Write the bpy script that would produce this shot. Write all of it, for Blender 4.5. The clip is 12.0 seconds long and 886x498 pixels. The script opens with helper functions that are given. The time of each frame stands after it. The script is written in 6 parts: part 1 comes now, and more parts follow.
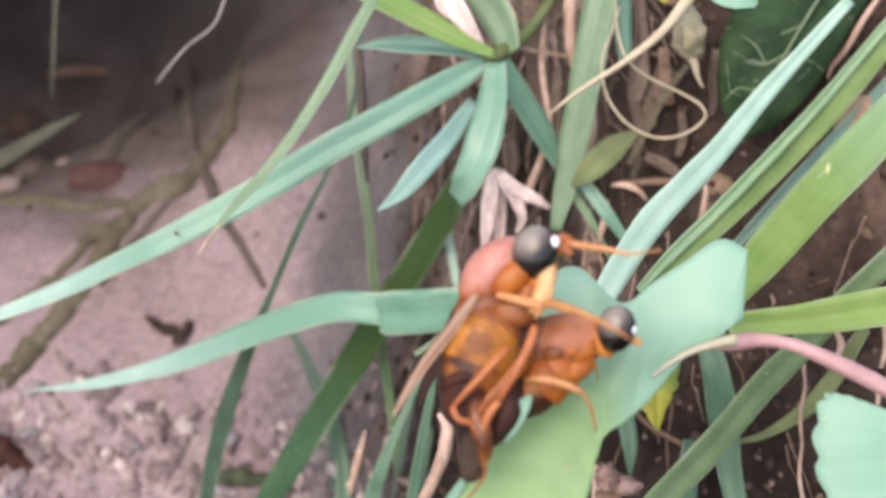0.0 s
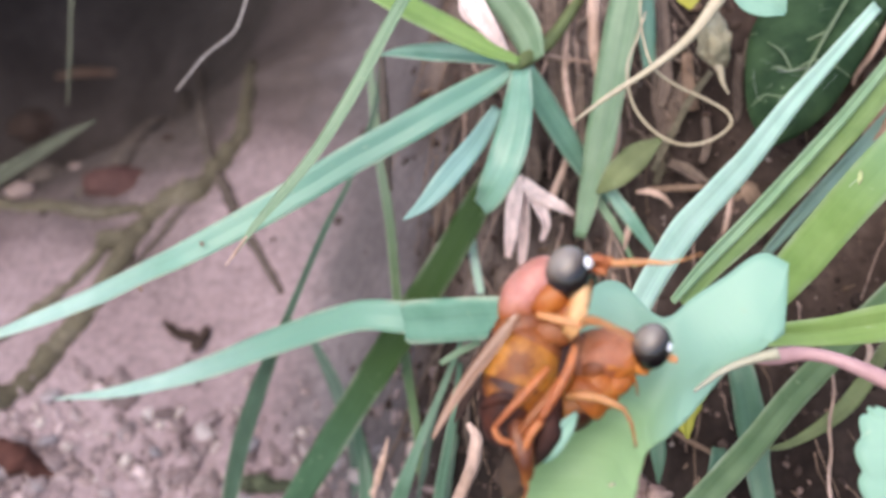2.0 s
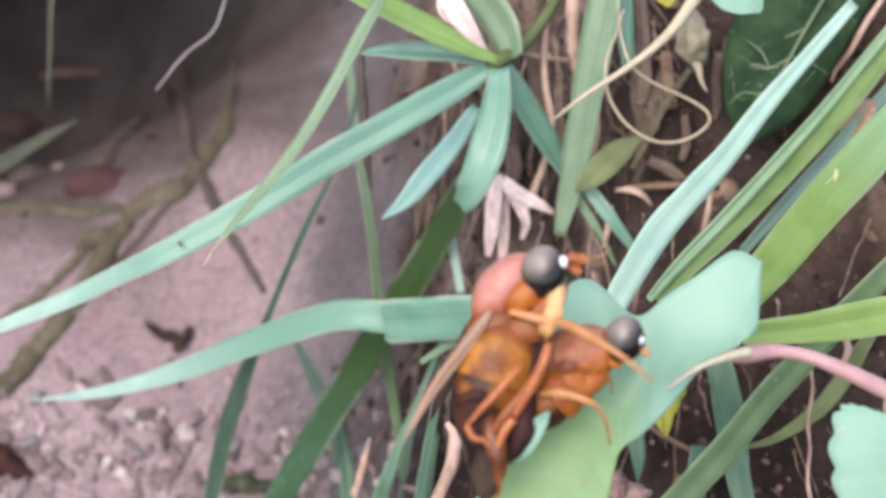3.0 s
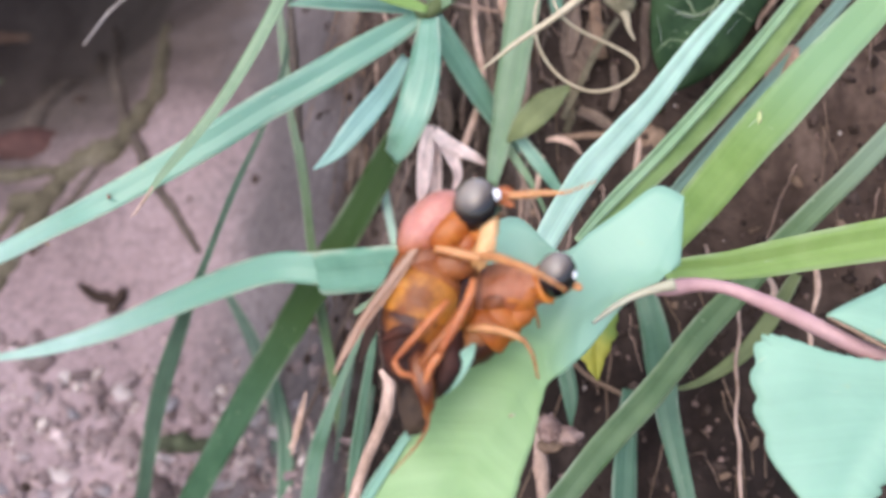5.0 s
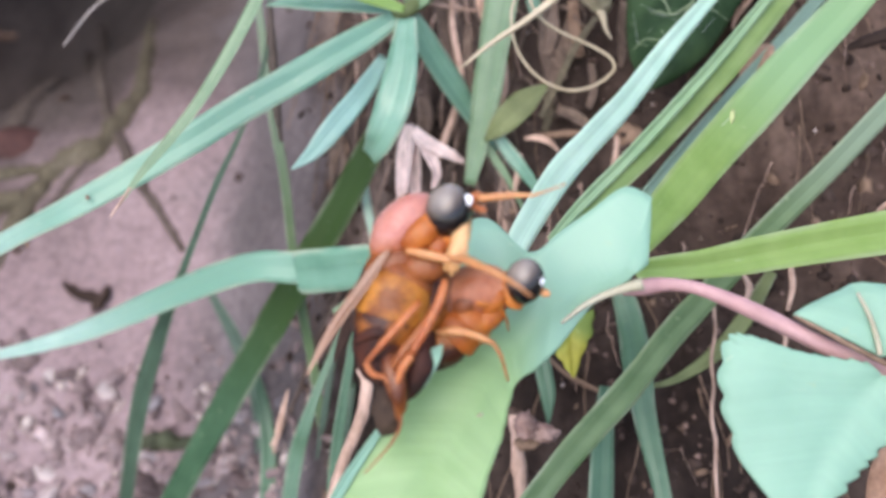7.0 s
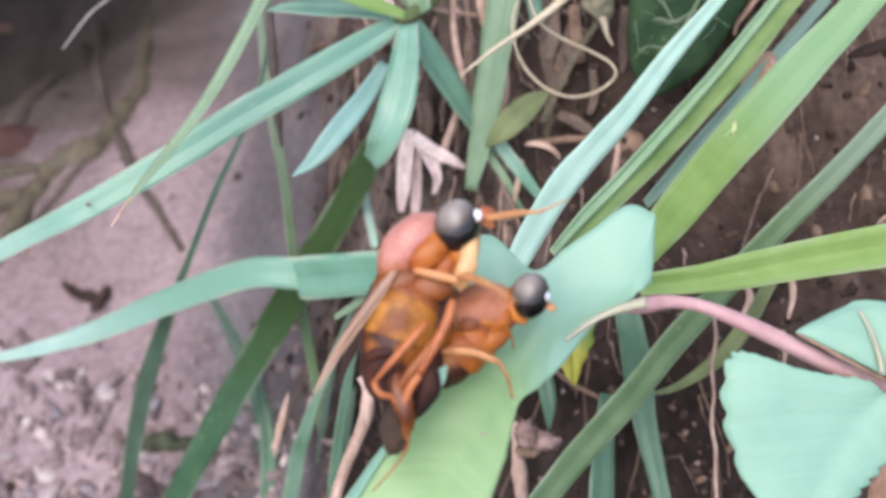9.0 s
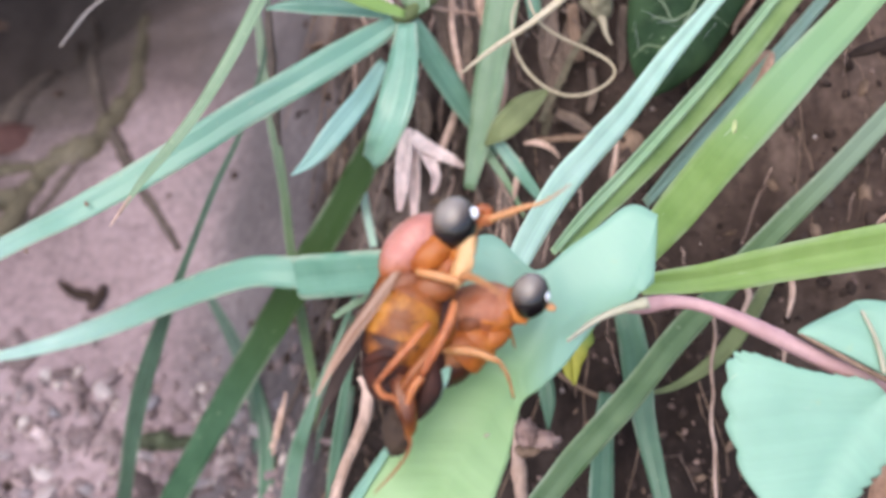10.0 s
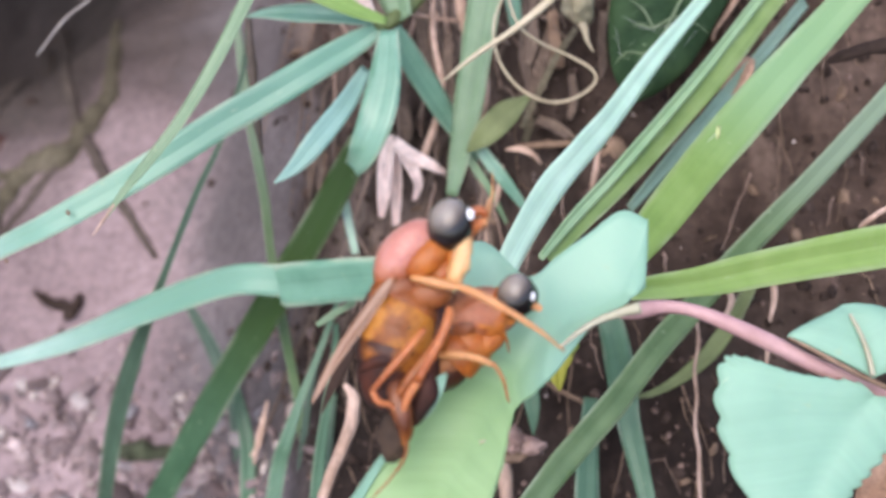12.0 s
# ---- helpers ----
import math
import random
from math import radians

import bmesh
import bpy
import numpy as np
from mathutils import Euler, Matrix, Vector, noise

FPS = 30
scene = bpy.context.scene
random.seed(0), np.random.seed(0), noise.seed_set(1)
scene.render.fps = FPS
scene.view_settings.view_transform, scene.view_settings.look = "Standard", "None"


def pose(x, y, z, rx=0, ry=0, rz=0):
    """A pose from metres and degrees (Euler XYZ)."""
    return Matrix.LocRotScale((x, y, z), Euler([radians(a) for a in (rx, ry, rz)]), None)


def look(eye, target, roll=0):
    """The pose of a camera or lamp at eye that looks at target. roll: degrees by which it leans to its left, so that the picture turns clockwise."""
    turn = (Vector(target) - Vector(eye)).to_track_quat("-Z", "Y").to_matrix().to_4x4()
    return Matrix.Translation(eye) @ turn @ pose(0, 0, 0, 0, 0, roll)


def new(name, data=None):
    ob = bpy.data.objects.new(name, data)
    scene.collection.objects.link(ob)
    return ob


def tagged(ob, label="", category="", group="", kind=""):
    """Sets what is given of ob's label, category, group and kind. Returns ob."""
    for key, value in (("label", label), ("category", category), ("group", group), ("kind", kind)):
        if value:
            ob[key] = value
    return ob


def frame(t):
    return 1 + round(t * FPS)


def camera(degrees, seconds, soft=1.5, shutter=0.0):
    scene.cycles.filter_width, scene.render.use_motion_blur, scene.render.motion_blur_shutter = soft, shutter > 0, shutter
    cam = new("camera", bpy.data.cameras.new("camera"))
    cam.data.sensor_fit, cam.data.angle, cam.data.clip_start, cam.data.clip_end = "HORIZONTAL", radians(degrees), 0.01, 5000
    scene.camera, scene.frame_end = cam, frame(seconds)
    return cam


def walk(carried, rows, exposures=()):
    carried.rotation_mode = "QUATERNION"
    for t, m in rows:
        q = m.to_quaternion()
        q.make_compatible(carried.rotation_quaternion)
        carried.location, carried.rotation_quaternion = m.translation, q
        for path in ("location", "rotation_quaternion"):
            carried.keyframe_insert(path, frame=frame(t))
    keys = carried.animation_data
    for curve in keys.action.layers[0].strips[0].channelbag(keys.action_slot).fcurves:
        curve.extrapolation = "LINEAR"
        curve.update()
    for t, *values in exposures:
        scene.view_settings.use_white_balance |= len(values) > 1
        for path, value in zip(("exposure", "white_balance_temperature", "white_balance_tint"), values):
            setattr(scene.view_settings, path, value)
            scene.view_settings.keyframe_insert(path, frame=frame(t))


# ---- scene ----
cam = camera(40, 12.0, soft=3.0)
cam.data.dof.use_dof = True
cam.data.dof.focus_distance = 0.100
cam.data.dof.aperture_fstop = 34

PATH = [
    (0, pose(0.00117, -0.08749, 0.15368, 51.900, 0.957, 3.478)),
    (0.5, pose(-0.00109, -0.08702, 0.15477, 51.746, 0.783, 3.238)),
    (1, pose(-0.00232, -0.08658, 0.15514, 51.639, 0.804, 3.091)),
    (1.5, pose(-0.00304, -0.08696, 0.15461, 51.793, 0.859, 2.957)),
    (2, pose(-0.00196, -0.08646, 0.15473, 51.598, 1.099, 3.124)),
    (2.5, pose(-0.00161, -0.08711, 0.15425, 51.891, 0.981, 2.957)),
    (3, pose(-0.00065, -0.08625, 0.15464, 51.523, 1.066, 2.661)),
    (3.5, pose(-0.00072, -0.08731, 0.15362, 50.992, 0.539, 1.532)),
    (3.7, pose(0.00112, -0.08650, 0.15452, 49.918, 0.688, 1.624)),
    (5.3, pose(0.00029, -0.08835, 0.15276, 50.350, -0.052, -0.035)),
    (5.5, pose(0.00000, -0.08810, 0.15392, 50.000, -0.000, -0.000)),
    (6, pose(-0.00111, -0.08747, 0.15489, 49.856, -0.002, -0.122)),
    (6.5, pose(0.00067, -0.08803, 0.15410, 50.136, -0.019, -0.034)),
    (7, pose(0.00250, -0.08835, 0.15375, 50.011, 0.101, -0.162)),
    (9, pose(0.00187, -0.08677, 0.15569, 49.194, -0.121, -0.289)),
    (9.5, pose(0.00178, -0.08718, 0.15561, 49.272, -0.263, -0.450)),
    (10, pose(0.00119, -0.08651, 0.15578, 49.050, -0.316, -0.585)),
    (10.5, pose(0.00124, -0.08703, 0.15511, 49.302, -0.523, -0.743)),
    (11, pose(0.00061, -0.08689, 0.15529, 49.140, -0.701, -1.256)),
    (11.5, pose(-0.00016, -0.08642, 0.15586, 49.087, -0.801, -1.702)),
    (12, pose(-0.00082, -0.08649, 0.15586, 49.352, -1.114, -2.119)),
]

walk(cam, PATH, exposures=[(0, 1.2, 7500, 15), (1, 1.2, 7400, 15), (2.5, 1.2, 6850, 15), (3.5, 1.23, 7250, 15), (5.3, 1.21, 6750, 15), (12, 1.21, 6750, 15)])

# ---- world and sun: soft, cloudy daylight ----
sky_world = bpy.data.worlds.new("sky")
scene.world = sky_world
sky_world.use_nodes = True
wt = sky_world.node_tree
sky = wt.nodes.new("ShaderNodeTexSky")
sky.sky_type = "NISHITA"
sky.sun_disc = False
sky.sun_elevation = radians(58)
sky.sun_rotation = radians(205)
sky.air_density, sky.dust_density, sky.ozone_density = 1.0, 1.6, 1.0
wt.links.new(sky.outputs[0], wt.nodes["Background"].inputs[0])
wt.nodes["Background"].inputs[1].default_value = 0.15

sun = new("sun", bpy.data.lights.new("sun", "SUN"))
sun.data.energy = 1.1
sun.data.angle = radians(62)
sun.data.color = (1.0, 0.98, 0.95)
sun.matrix_world = look((-0.25, -0.45, 0.95), (0, 0, 0.05))

MM = 0.001
TO_EYE = Vector((0.0, -0.77, 0.64))


# ---- materials ----
def nodes_of(name):
    m = bpy.data.materials.new(name)
    m.use_nodes = True
    return m, m.node_tree, m.node_tree.nodes["Principled BSDF"]


def noise_node(nt, scale, detail=4.0, coord="Object", stretch=None, rough=0.55):
    tc = nt.nodes.new("ShaderNodeTexCoord")
    out = tc.outputs[coord]
    if stretch:
        mp = nt.nodes.new("ShaderNodeMapping")
        mp.inputs["Scale"].default_value = stretch
        nt.links.new(out, mp.inputs[0])
        out = mp.outputs[0]
    n = nt.nodes.new("ShaderNodeTexNoise")
    n.inputs["Scale"].default_value = scale
    n.inputs["Detail"].default_value = detail
    n.inputs["Roughness"].default_value = rough
    nt.links.new(out, n.inputs[0])
    return n.outputs[0]


def ramp(nt, fac, stops):
    r = nt.nodes.new("ShaderNodeValToRGB")
    els = r.color_ramp.elements
    while len(els) < len(stops):
        els.new(0.5)
    for e, (p, c) in zip(els, stops):
        e.position, e.color = p, (*c, 1)
    nt.links.new(fac, r.inputs[0])
    return r.outputs[0]


def mix(nt, fac, a, b, kind="MIX"):
    m = nt.nodes.new("ShaderNodeMix")
    m.data_type, m.blend_type = "RGBA", kind
    for value, socket in ((fac, m.inputs[0]), (a, m.inputs[6]), (b, m.inputs[7])):
        if isinstance(value, (int, float)):
            socket.default_value = value
        elif isinstance(value, tuple):
            socket.default_value = (*value, 1)
        else:
            nt.links.new(value, socket)
    return m.outputs[2]


def bump(nt, bsdf, height, strength, distance):
    b = nt.nodes.new("ShaderNodeBump")
    b.inputs["Strength"].default_value = strength
    b.inputs["Distance"].default_value = distance
    nt.links.new(height, b.inputs["Height"])
    nt.links.new(b.outputs[0], bsdf.inputs["Normal"])


def foliage(name, dark, light, rough=0.38, glow=0.3, vein=(0.4, 0.5, 0.3), streak=26.0, spec=0.5, patch=260.0, lines=0.10, tone_or_sheen=None, rim=0.35):
    """Leaf blade: long parallel veins across the width, blotches, a little light through the blade."""
    m, nt, p = nodes_of(name)
    streaks = noise_node(nt, 1.0, 3, "UV", (streak, 0.5, 1))
    blot = noise_node(nt, patch, 3)
    base = ramp(nt, blot, [(0.3, dark), (0.72, light)])
    tone = ramp(nt, streaks, [(0.35, (1 - lines,) * 3), (0.65, (1 + lines * 0.6,) * 3)])
    base = mix(nt, 1.0, base, tone, "MULTIPLY")
    # Second tone along the leaf; on some leaves it is painted sheen.
    if tone_or_sheen:
        colour, start, end, axis = tone_or_sheen
        uvs = nt.nodes.new("ShaderNodeSeparateXYZ")
        nt.links.new(nt.nodes.new("ShaderNodeTexCoord").outputs["UV"], uvs.inputs[0])
        along = nt.nodes.new("ShaderNodeMapRange")
        along.interpolation_type = "SMOOTHSTEP"
        along.inputs[1].default_value, along.inputs[2].default_value = start, end
        nt.links.new(uvs.outputs[axis], along.inputs[0])
        base = mix(nt, along.outputs[0], colour, base)
    margin = nt.nodes.new("ShaderNodeUVMap")
    margin.uv_map = "Across"
    offset = nt.nodes.new("ShaderNodeSeparateXYZ")
    nt.links.new(margin.outputs[0], offset.inputs[0])
    far = nt.nodes.new("ShaderNodeMath")
    far.operation = "ABSOLUTE"
    nt.links.new(offset.outputs[0], far.inputs[0])
    worn = mix(nt, ramp(nt, noise_node(nt, 180, 3), [(0.4, (0, 0, 0)), (0.6, (rim, rim, rim))]), base, (0.62, 0.66, 0.52))
    base = mix(nt, ramp(nt, far.outputs[0], [(0.72, (0, 0, 0)), (0.98, (1, 1, 1))]), base, worn)
    scratch = ramp(nt, noise_node(nt, 1.0, 2, "UV", (30, 3.5, 1)), [(0.71, (0, 0, 0)), (0.77, (1, 1, 1))])
    base = mix(nt, scratch, base, mix(nt, 0.5, base, (0.6, 0.66, 0.5)))
    specks = ramp(nt, noise_node(nt, 900, 2), [(0.70, (0, 0, 0)), (0.78, (1, 1, 1))])
    base = mix(nt, specks, base, mix(nt, 0.35, base, vein))
    nt.links.new(base, p.inputs["Base Color"])
    p.inputs["Roughness"].default_value = rough
    p.inputs["Specular IOR Level"].default_value = spec
    bump(nt, p, streaks, 0.35, 0.0002)
    tr = nt.nodes.new("ShaderNodeBsdfTranslucent")
    nt.links.new(mix(nt, 1.0, base, (1.25, 1.15, 0.55), "MULTIPLY"), tr.inputs[0])
    ms = nt.nodes.new("ShaderNodeMixShader")
    ms.inputs[0].default_value = glow
    nt.links.new(p.outputs[0], ms.inputs[1])
    nt.links.new(tr.outputs[0], ms.inputs[2])
    nt.links.new(ms.outputs[0], nt.nodes["Material Output"].inputs[0])
    return m


def rough_stuff(name, stops, scale, rough=0.9, fine=2500.0, depth=0.0004, strength=0.6, spec=0.2, grain=0.35, stretch=None, pieces=0.0):
    m, nt, p = nodes_of(name)
    big = noise_node(nt, scale, 5, "Object", stretch)
    small = noise_node(nt, fine, 4, "Object", stretch)
    base = ramp(nt, big, stops)
    base = mix(nt, grain, base, mix(nt, 1.0, base, ramp(nt, small, [(0.3, (0.35, 0.35, 0.35)), (0.7, (1.6, 1.6, 1.6))]), "MULTIPLY"))
    if pieces:
        geo = nt.nodes.new("ShaderNodeNewGeometry")
        lo, hi = 1 - pieces, 1 + pieces * 1.3
        base = mix(nt, 1.0, base, ramp(nt, geo.outputs["Random Per Island"], [(0.0, (lo, lo, lo)), (0.7, (1, 1, 1)), (1.0, (hi, hi, hi))]), "MULTIPLY")
    nt.links.new(base, p.inputs["Base Color"])
    p.inputs["Roughness"].default_value = rough
    p.inputs["Specular IOR Level"].default_value = spec
    bump(nt, p, small, strength, depth)
    return m


GRASS = foliage("grass_glaucous", (0.165, 0.36, 0.255), (0.24, 0.46, 0.345), rough=0.3, spec=0.8, rim=0.6)
GRASS_FOLD = foliage("grass_fold", (0.13, 0.31, 0.215), (0.19, 0.39, 0.285), rough=0.5, spec=0.4, rim=0.6)
# Whitish tip imitates sheen on the blade; it is part of the colour.
GRASS_SHEEN_TIP = foliage("grass_sheen_tipped", (0.37, 0.57, 0.50), (0.50, 0.68, 0.62), rough=0.32, spec=0.7, rim=0.6, tone_or_sheen=((0.20, 0.41, 0.30), 3.2, 6.2, 1))
GRASS_SAGE = foliage("grass_sage", (0.17, 0.29, 0.16), (0.24, 0.36, 0.22), rough=0.4, spec=0.6)
GRASS_PALE = foliage("grass_pale_bluish", (0.44, 0.66, 0.55), (0.56, 0.77, 0.67), rough=0.3, spec=0.7)
# Shaded copy of the grass green, for blades low behind others.
GRASS_SHADED = foliage("grass_shaded_green", (0.085, 0.18, 0.11), (0.13, 0.25, 0.155), rough=0.4)
# Darkened green; shade under the arching leaf is in this colour.
GRASS_DEEP = foliage("grass_deep_shaded", (0.038, 0.10, 0.048), (0.066, 0.148, 0.076), rough=0.6, spec=0.3, tone_or_sheen=((0.038, 0.085, 0.018), 2.3, 4.6, 1))
GRASS_LEEK = foliage("grass_leek_green", (0.18, 0.29, 0.085), (0.27, 0.39, 0.145), rough=0.36, spec=0.6)
# Two dimmer grass copies; the shade on low blades is in them.
GRASS_DUSK = foliage("grass_shaded_dusky", (0.075, 0.135, 0.095), (0.115, 0.19, 0.135), rough=0.42)
GRASS_DIM = foliage("grass_shaded_dim", (0.045, 0.09, 0.055), (0.07, 0.135, 0.085), rough=0.45)
GRASS_FRESH = foliage("grass_fresh_green", (0.18, 0.30, 0.065), (0.25, 0.38, 0.105), rough=0.36, glow=0.3, lines=0.06, tone_or_sheen=((0.25, 0.42, 0.205), 1.4, 2.9, 1))
GRASS_YELLOW = foliage("grass_yellow_green", (0.25, 0.41, 0.11), (0.34, 0.50, 0.16), rough=0.4, glow=0.35)
GRASS_OLIVE = foliage("grass_olive", (0.11, 0.14, 0.05), (0.19, 0.23, 0.09), rough=0.6, glow=0.2)
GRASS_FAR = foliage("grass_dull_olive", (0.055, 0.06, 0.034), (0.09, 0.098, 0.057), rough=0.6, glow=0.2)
GRASS_MID = foliage("grass_mid_green", (0.115, 0.20, 0.085), (0.18, 0.275, 0.13), rough=0.42, spec=0.5, tone_or_sheen=((0.25, 0.34, 0.225), 1.2, 2.8, 1))
GRASS_LIME = foliage("grass_lime_green", (0.27, 0.42, 0.11), (0.36, 0.51, 0.17), rough=0.36, glow=0.35, lines=0.06)
GRASS_LIGHT = foliage("grass_light_green", (0.27, 0.44, 0.24), (0.36, 0.53, 0.32), rough=0.36)
GRASS_STEEL = foliage("grass_steel_green", (0.29, 0.45, 0.35), (0.37, 0.54, 0.44), rough=0.4, spec=0.5)
GRASS_BLUISH = foliage("grass_bluish", (0.25, 0.45, 0.40), (0.33, 0.55, 0.50), rough=0.42, spec=0.5)
# Mint near the stalk stands in for sky reflected on the leaf.
LEAF = foliage("broad_leaf", (0.30, 0.48, 0.20), (0.37, 0.55, 0.27), rough=0.42, glow=0.3, streak=9.0, patch=150, lines=0.05, spec=0.6, tone_or_sheen=((0.315, 0.545, 0.42), 2.4, 3.3, 0))
LEAF_MINT = foliage("broad_leaf_mint", (0.27, 0.49, 0.37), (0.33, 0.56, 0.43), rough=0.5, glow=0.3, streak=9.0, patch=150, lines=0.05, spec=0.5)
# Near-black green; the shade over this leaf is in the colour.
LEAF_SHADED = foliage("broad_leaf_shaded", (0.012, 0.033, 0.012), (0.045, 0.088, 0.036), rough=0.65, glow=0.1, streak=7.0, lines=0.08, spec=0.2, patch=240)
LEAF_SCAR = rough_stuff("leaf_scar", [(0.3, (0.26, 0.31, 0.12)), (0.7, (0.38, 0.42, 0.20))], 500, 0.7, 1500, 0.0001)
DRY_ORANGE = rough_stuff("dry_leaf_orange", [(0.3, (0.26, 0.14, 0.085)), (0.7, (0.46, 0.29, 0.20))], 200, 0.7, 1500, 0.0002)
VEIN = rough_stuff("leaf_vein", [(0.3, (0.13, 0.18, 0.10)), (0.7, (0.21, 0.26, 0.16))], 200, 0.6, 1500, 0.0001, grain=0.15)
LEAF_YELLOW = foliage("leaf_yellowed", (0.34, 0.34, 0.04), (0.52, 0.48, 0.08), rough=0.55, glow=0.3, streak=9.0, tone_or_sheen=((0.20, 0.29, 0.06), 3.0, 3.28, 0))
DRY = rough_stuff("dry_straw", [(0.3, (0.34, 0.22, 0.16)), (0.7, (0.62, 0.44, 0.36))], 300, 0.7, 1500, 0.0002, stretch=(1, 1, 0.25))
DRY_PINK = rough_stuff("husk_dull_pink", [(0.3, (0.20, 0.12, 0.10)), (0.7, (0.44, 0.30, 0.26))], 500, 0.8, 1500, 0.0003)
HUSK = rough_stuff("husk_pinkish", [(0.3, (0.62, 0.45, 0.41)), (0.7, (0.86, 0.70, 0.65))], 300, 0.65, 1500, 0.0002, stretch=(1, 1, 0.25))
STRAW_PALE = rough_stuff("straw_greyish_white", [(0.3, (0.30, 0.26, 0.24)), (0.7, (0.46, 0.41, 0.38))], 300, 0.7, 1500, 0.0001)
STALK_OLIVE = rough_stuff("dead_stalk_olive", [(0.3, (0.10, 0.085, 0.055)), (0.7, (0.19, 0.165, 0.115))], 300, 0.8, 1500, 0.0002)
DRY_GREY = rough_stuff("dry_straw_grey", [(0.3, (0.12, 0.085, 0.067)), (0.7, (0.23, 0.17, 0.135))], 300, 0.8, 1500, 0.0002)
DRY_DARK = rough_stuff("dry_straw_brown", [(0.3, (0.12, 0.075, 0.05)), (0.7, (0.30, 0.20, 0.14))], 300, 0.8, 1500, 0.0002)
TENDRIL = rough_stuff("tendril_beige", [(0.3, (0.44, 0.37, 0.25)), (0.7, (0.56, 0.48, 0.35))], 200, 0.55, 1500, 0.0001, grain=0.15)
PETIOLE = rough_stuff("petiole_green", [(0.3, (0.36, 0.34, 0.24)), (0.7, (0.48, 0.45, 0.34))], 200, 0.5, 1500, 0.0001, grain=0.15)
STEM_PINK = rough_stuff("stem_pink", [(0.3, (0.38, 0.20, 0.195)), (0.7, (0.54, 0.34, 0.335))], 160, 0.45, 1200, 0.0001, spec=0.4, grain=0.15)


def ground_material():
    """Pinkish soil on the slope, a grey clayey strip, dark humus on the bank; hollow and leaf shade painted in."""
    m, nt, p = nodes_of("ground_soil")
    xyz = nt.nodes.new("ShaderNodeSeparateXYZ")
    tc = nt.nodes.new("ShaderNodeTexCoord")
    nt.links.new(tc.outputs["Object"], xyz.inputs[0])

    def math_node(kind, a, c):
        n = nt.nodes.new("ShaderNodeMath")
        n.operation = kind
        for value, socket in ((a, n.inputs[0]), (c, n.inputs[1])):
            if isinstance(value, (int, float)):
                socket.default_value = value
            else:
                nt.links.new(value, socket)
        return n.outputs[0]

    def zone(value, lo, hi):
        n = nt.nodes.new("ShaderNodeMapRange")
        n.interpolation_type = "SMOOTHSTEP"
        n.inputs[1].default_value, n.inputs[2].default_value = lo, hi
        nt.links.new(value, n.inputs[0])
        return n.outputs[0]

    ragged = math_node("ADD", math_node("MULTIPLY", noise_node(nt, 70, 4), 0.016), -0.008)
    x = math_node("ADD", xyz.outputs[0], ragged)
    y = math_node("ADD", math_node("ADD", xyz.outputs[1], math_node("MULTIPLY", xyz.outputs[0], 0.04)), math_node("MULTIPLY", ragged, 2.0))
    big, small = noise_node(nt, 45, 5), noise_node(nt, 900, 5)
    pink = ramp(nt, big, [(0.3, (0.228, 0.163, 0.165)), (0.7, (0.335, 0.25, 0.256))])
    grey = ramp(nt, noise_node(nt, 60, 4), [(0.3, (0.105, 0.09, 0.092)), (0.7, (0.195, 0.167, 0.17))])
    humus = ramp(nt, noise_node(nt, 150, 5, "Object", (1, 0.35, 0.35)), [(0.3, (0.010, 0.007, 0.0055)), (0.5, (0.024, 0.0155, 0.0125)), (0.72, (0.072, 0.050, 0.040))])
    lit_bank = ramp(nt, noise_node(nt, 170, 5, "Object", (1, 0.45, 0.45)), [(0.3, (0.03, 0.018, 0.0135)), (0.5, (0.07, 0.045, 0.034)), (0.7, (0.16, 0.108, 0.084))])
    # Hollow soil darkened by place, standing in for the shade there.
    shaded_soil = ramp(nt, big, [(0.3, (0.046, 0.036, 0.031)), (0.7, (0.105, 0.083, 0.074))])
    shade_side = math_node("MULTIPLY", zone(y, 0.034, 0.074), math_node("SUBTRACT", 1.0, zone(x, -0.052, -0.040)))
    shade_mask = math_node("MAXIMUM", shade_side, math_node("MULTIPLY", zone(y, 0.045, 0.086), 0.9))
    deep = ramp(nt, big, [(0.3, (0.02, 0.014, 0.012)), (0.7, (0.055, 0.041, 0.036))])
    base = mix(nt, shade_mask, pink, mix(nt, zone(y, 0.138, 0.170), shaded_soil, deep))
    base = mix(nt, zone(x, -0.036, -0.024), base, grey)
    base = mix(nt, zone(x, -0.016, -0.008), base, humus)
    # Bank stays darker under the leaves; their shade is in the colour.
    base = mix(nt, math_node("MULTIPLY", zone(x, 0.014, 0.036), zone(y, -0.004, 0.014)), base, lit_bank)
    litter = ramp(nt, noise_node(nt, 330, 5, "Object", (1, 0.22, 0.22)), [(0.32, (0.022, 0.015, 0.012)), (0.5, (0.085, 0.06, 0.05)), (0.68, (0.26, 0.195, 0.165))])
    upper = math_node("MULTIPLY", zone(y, 0.010, 0.024), math_node("SUBTRACT", zone(x, -0.016, -0.008), zone(x, 0.010, 0.019)))
    base = mix(nt, upper, base, litter)
    reach = nt.nodes.new("ShaderNodeVectorMath")
    reach.operation = "LENGTH"
    nt.links.new(tc.outputs["Object"], reach.inputs[0])
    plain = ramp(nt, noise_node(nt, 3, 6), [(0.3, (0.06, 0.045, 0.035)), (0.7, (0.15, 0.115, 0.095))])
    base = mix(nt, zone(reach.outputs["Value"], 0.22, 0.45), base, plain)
    base = mix(nt, 0.4, base, mix(nt, 1.0, base, ramp(nt, small, [(0.3, (0.35, 0.35, 0.35)), (0.7, (1.6, 1.6, 1.6))]), "MULTIPLY"))
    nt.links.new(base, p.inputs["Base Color"])
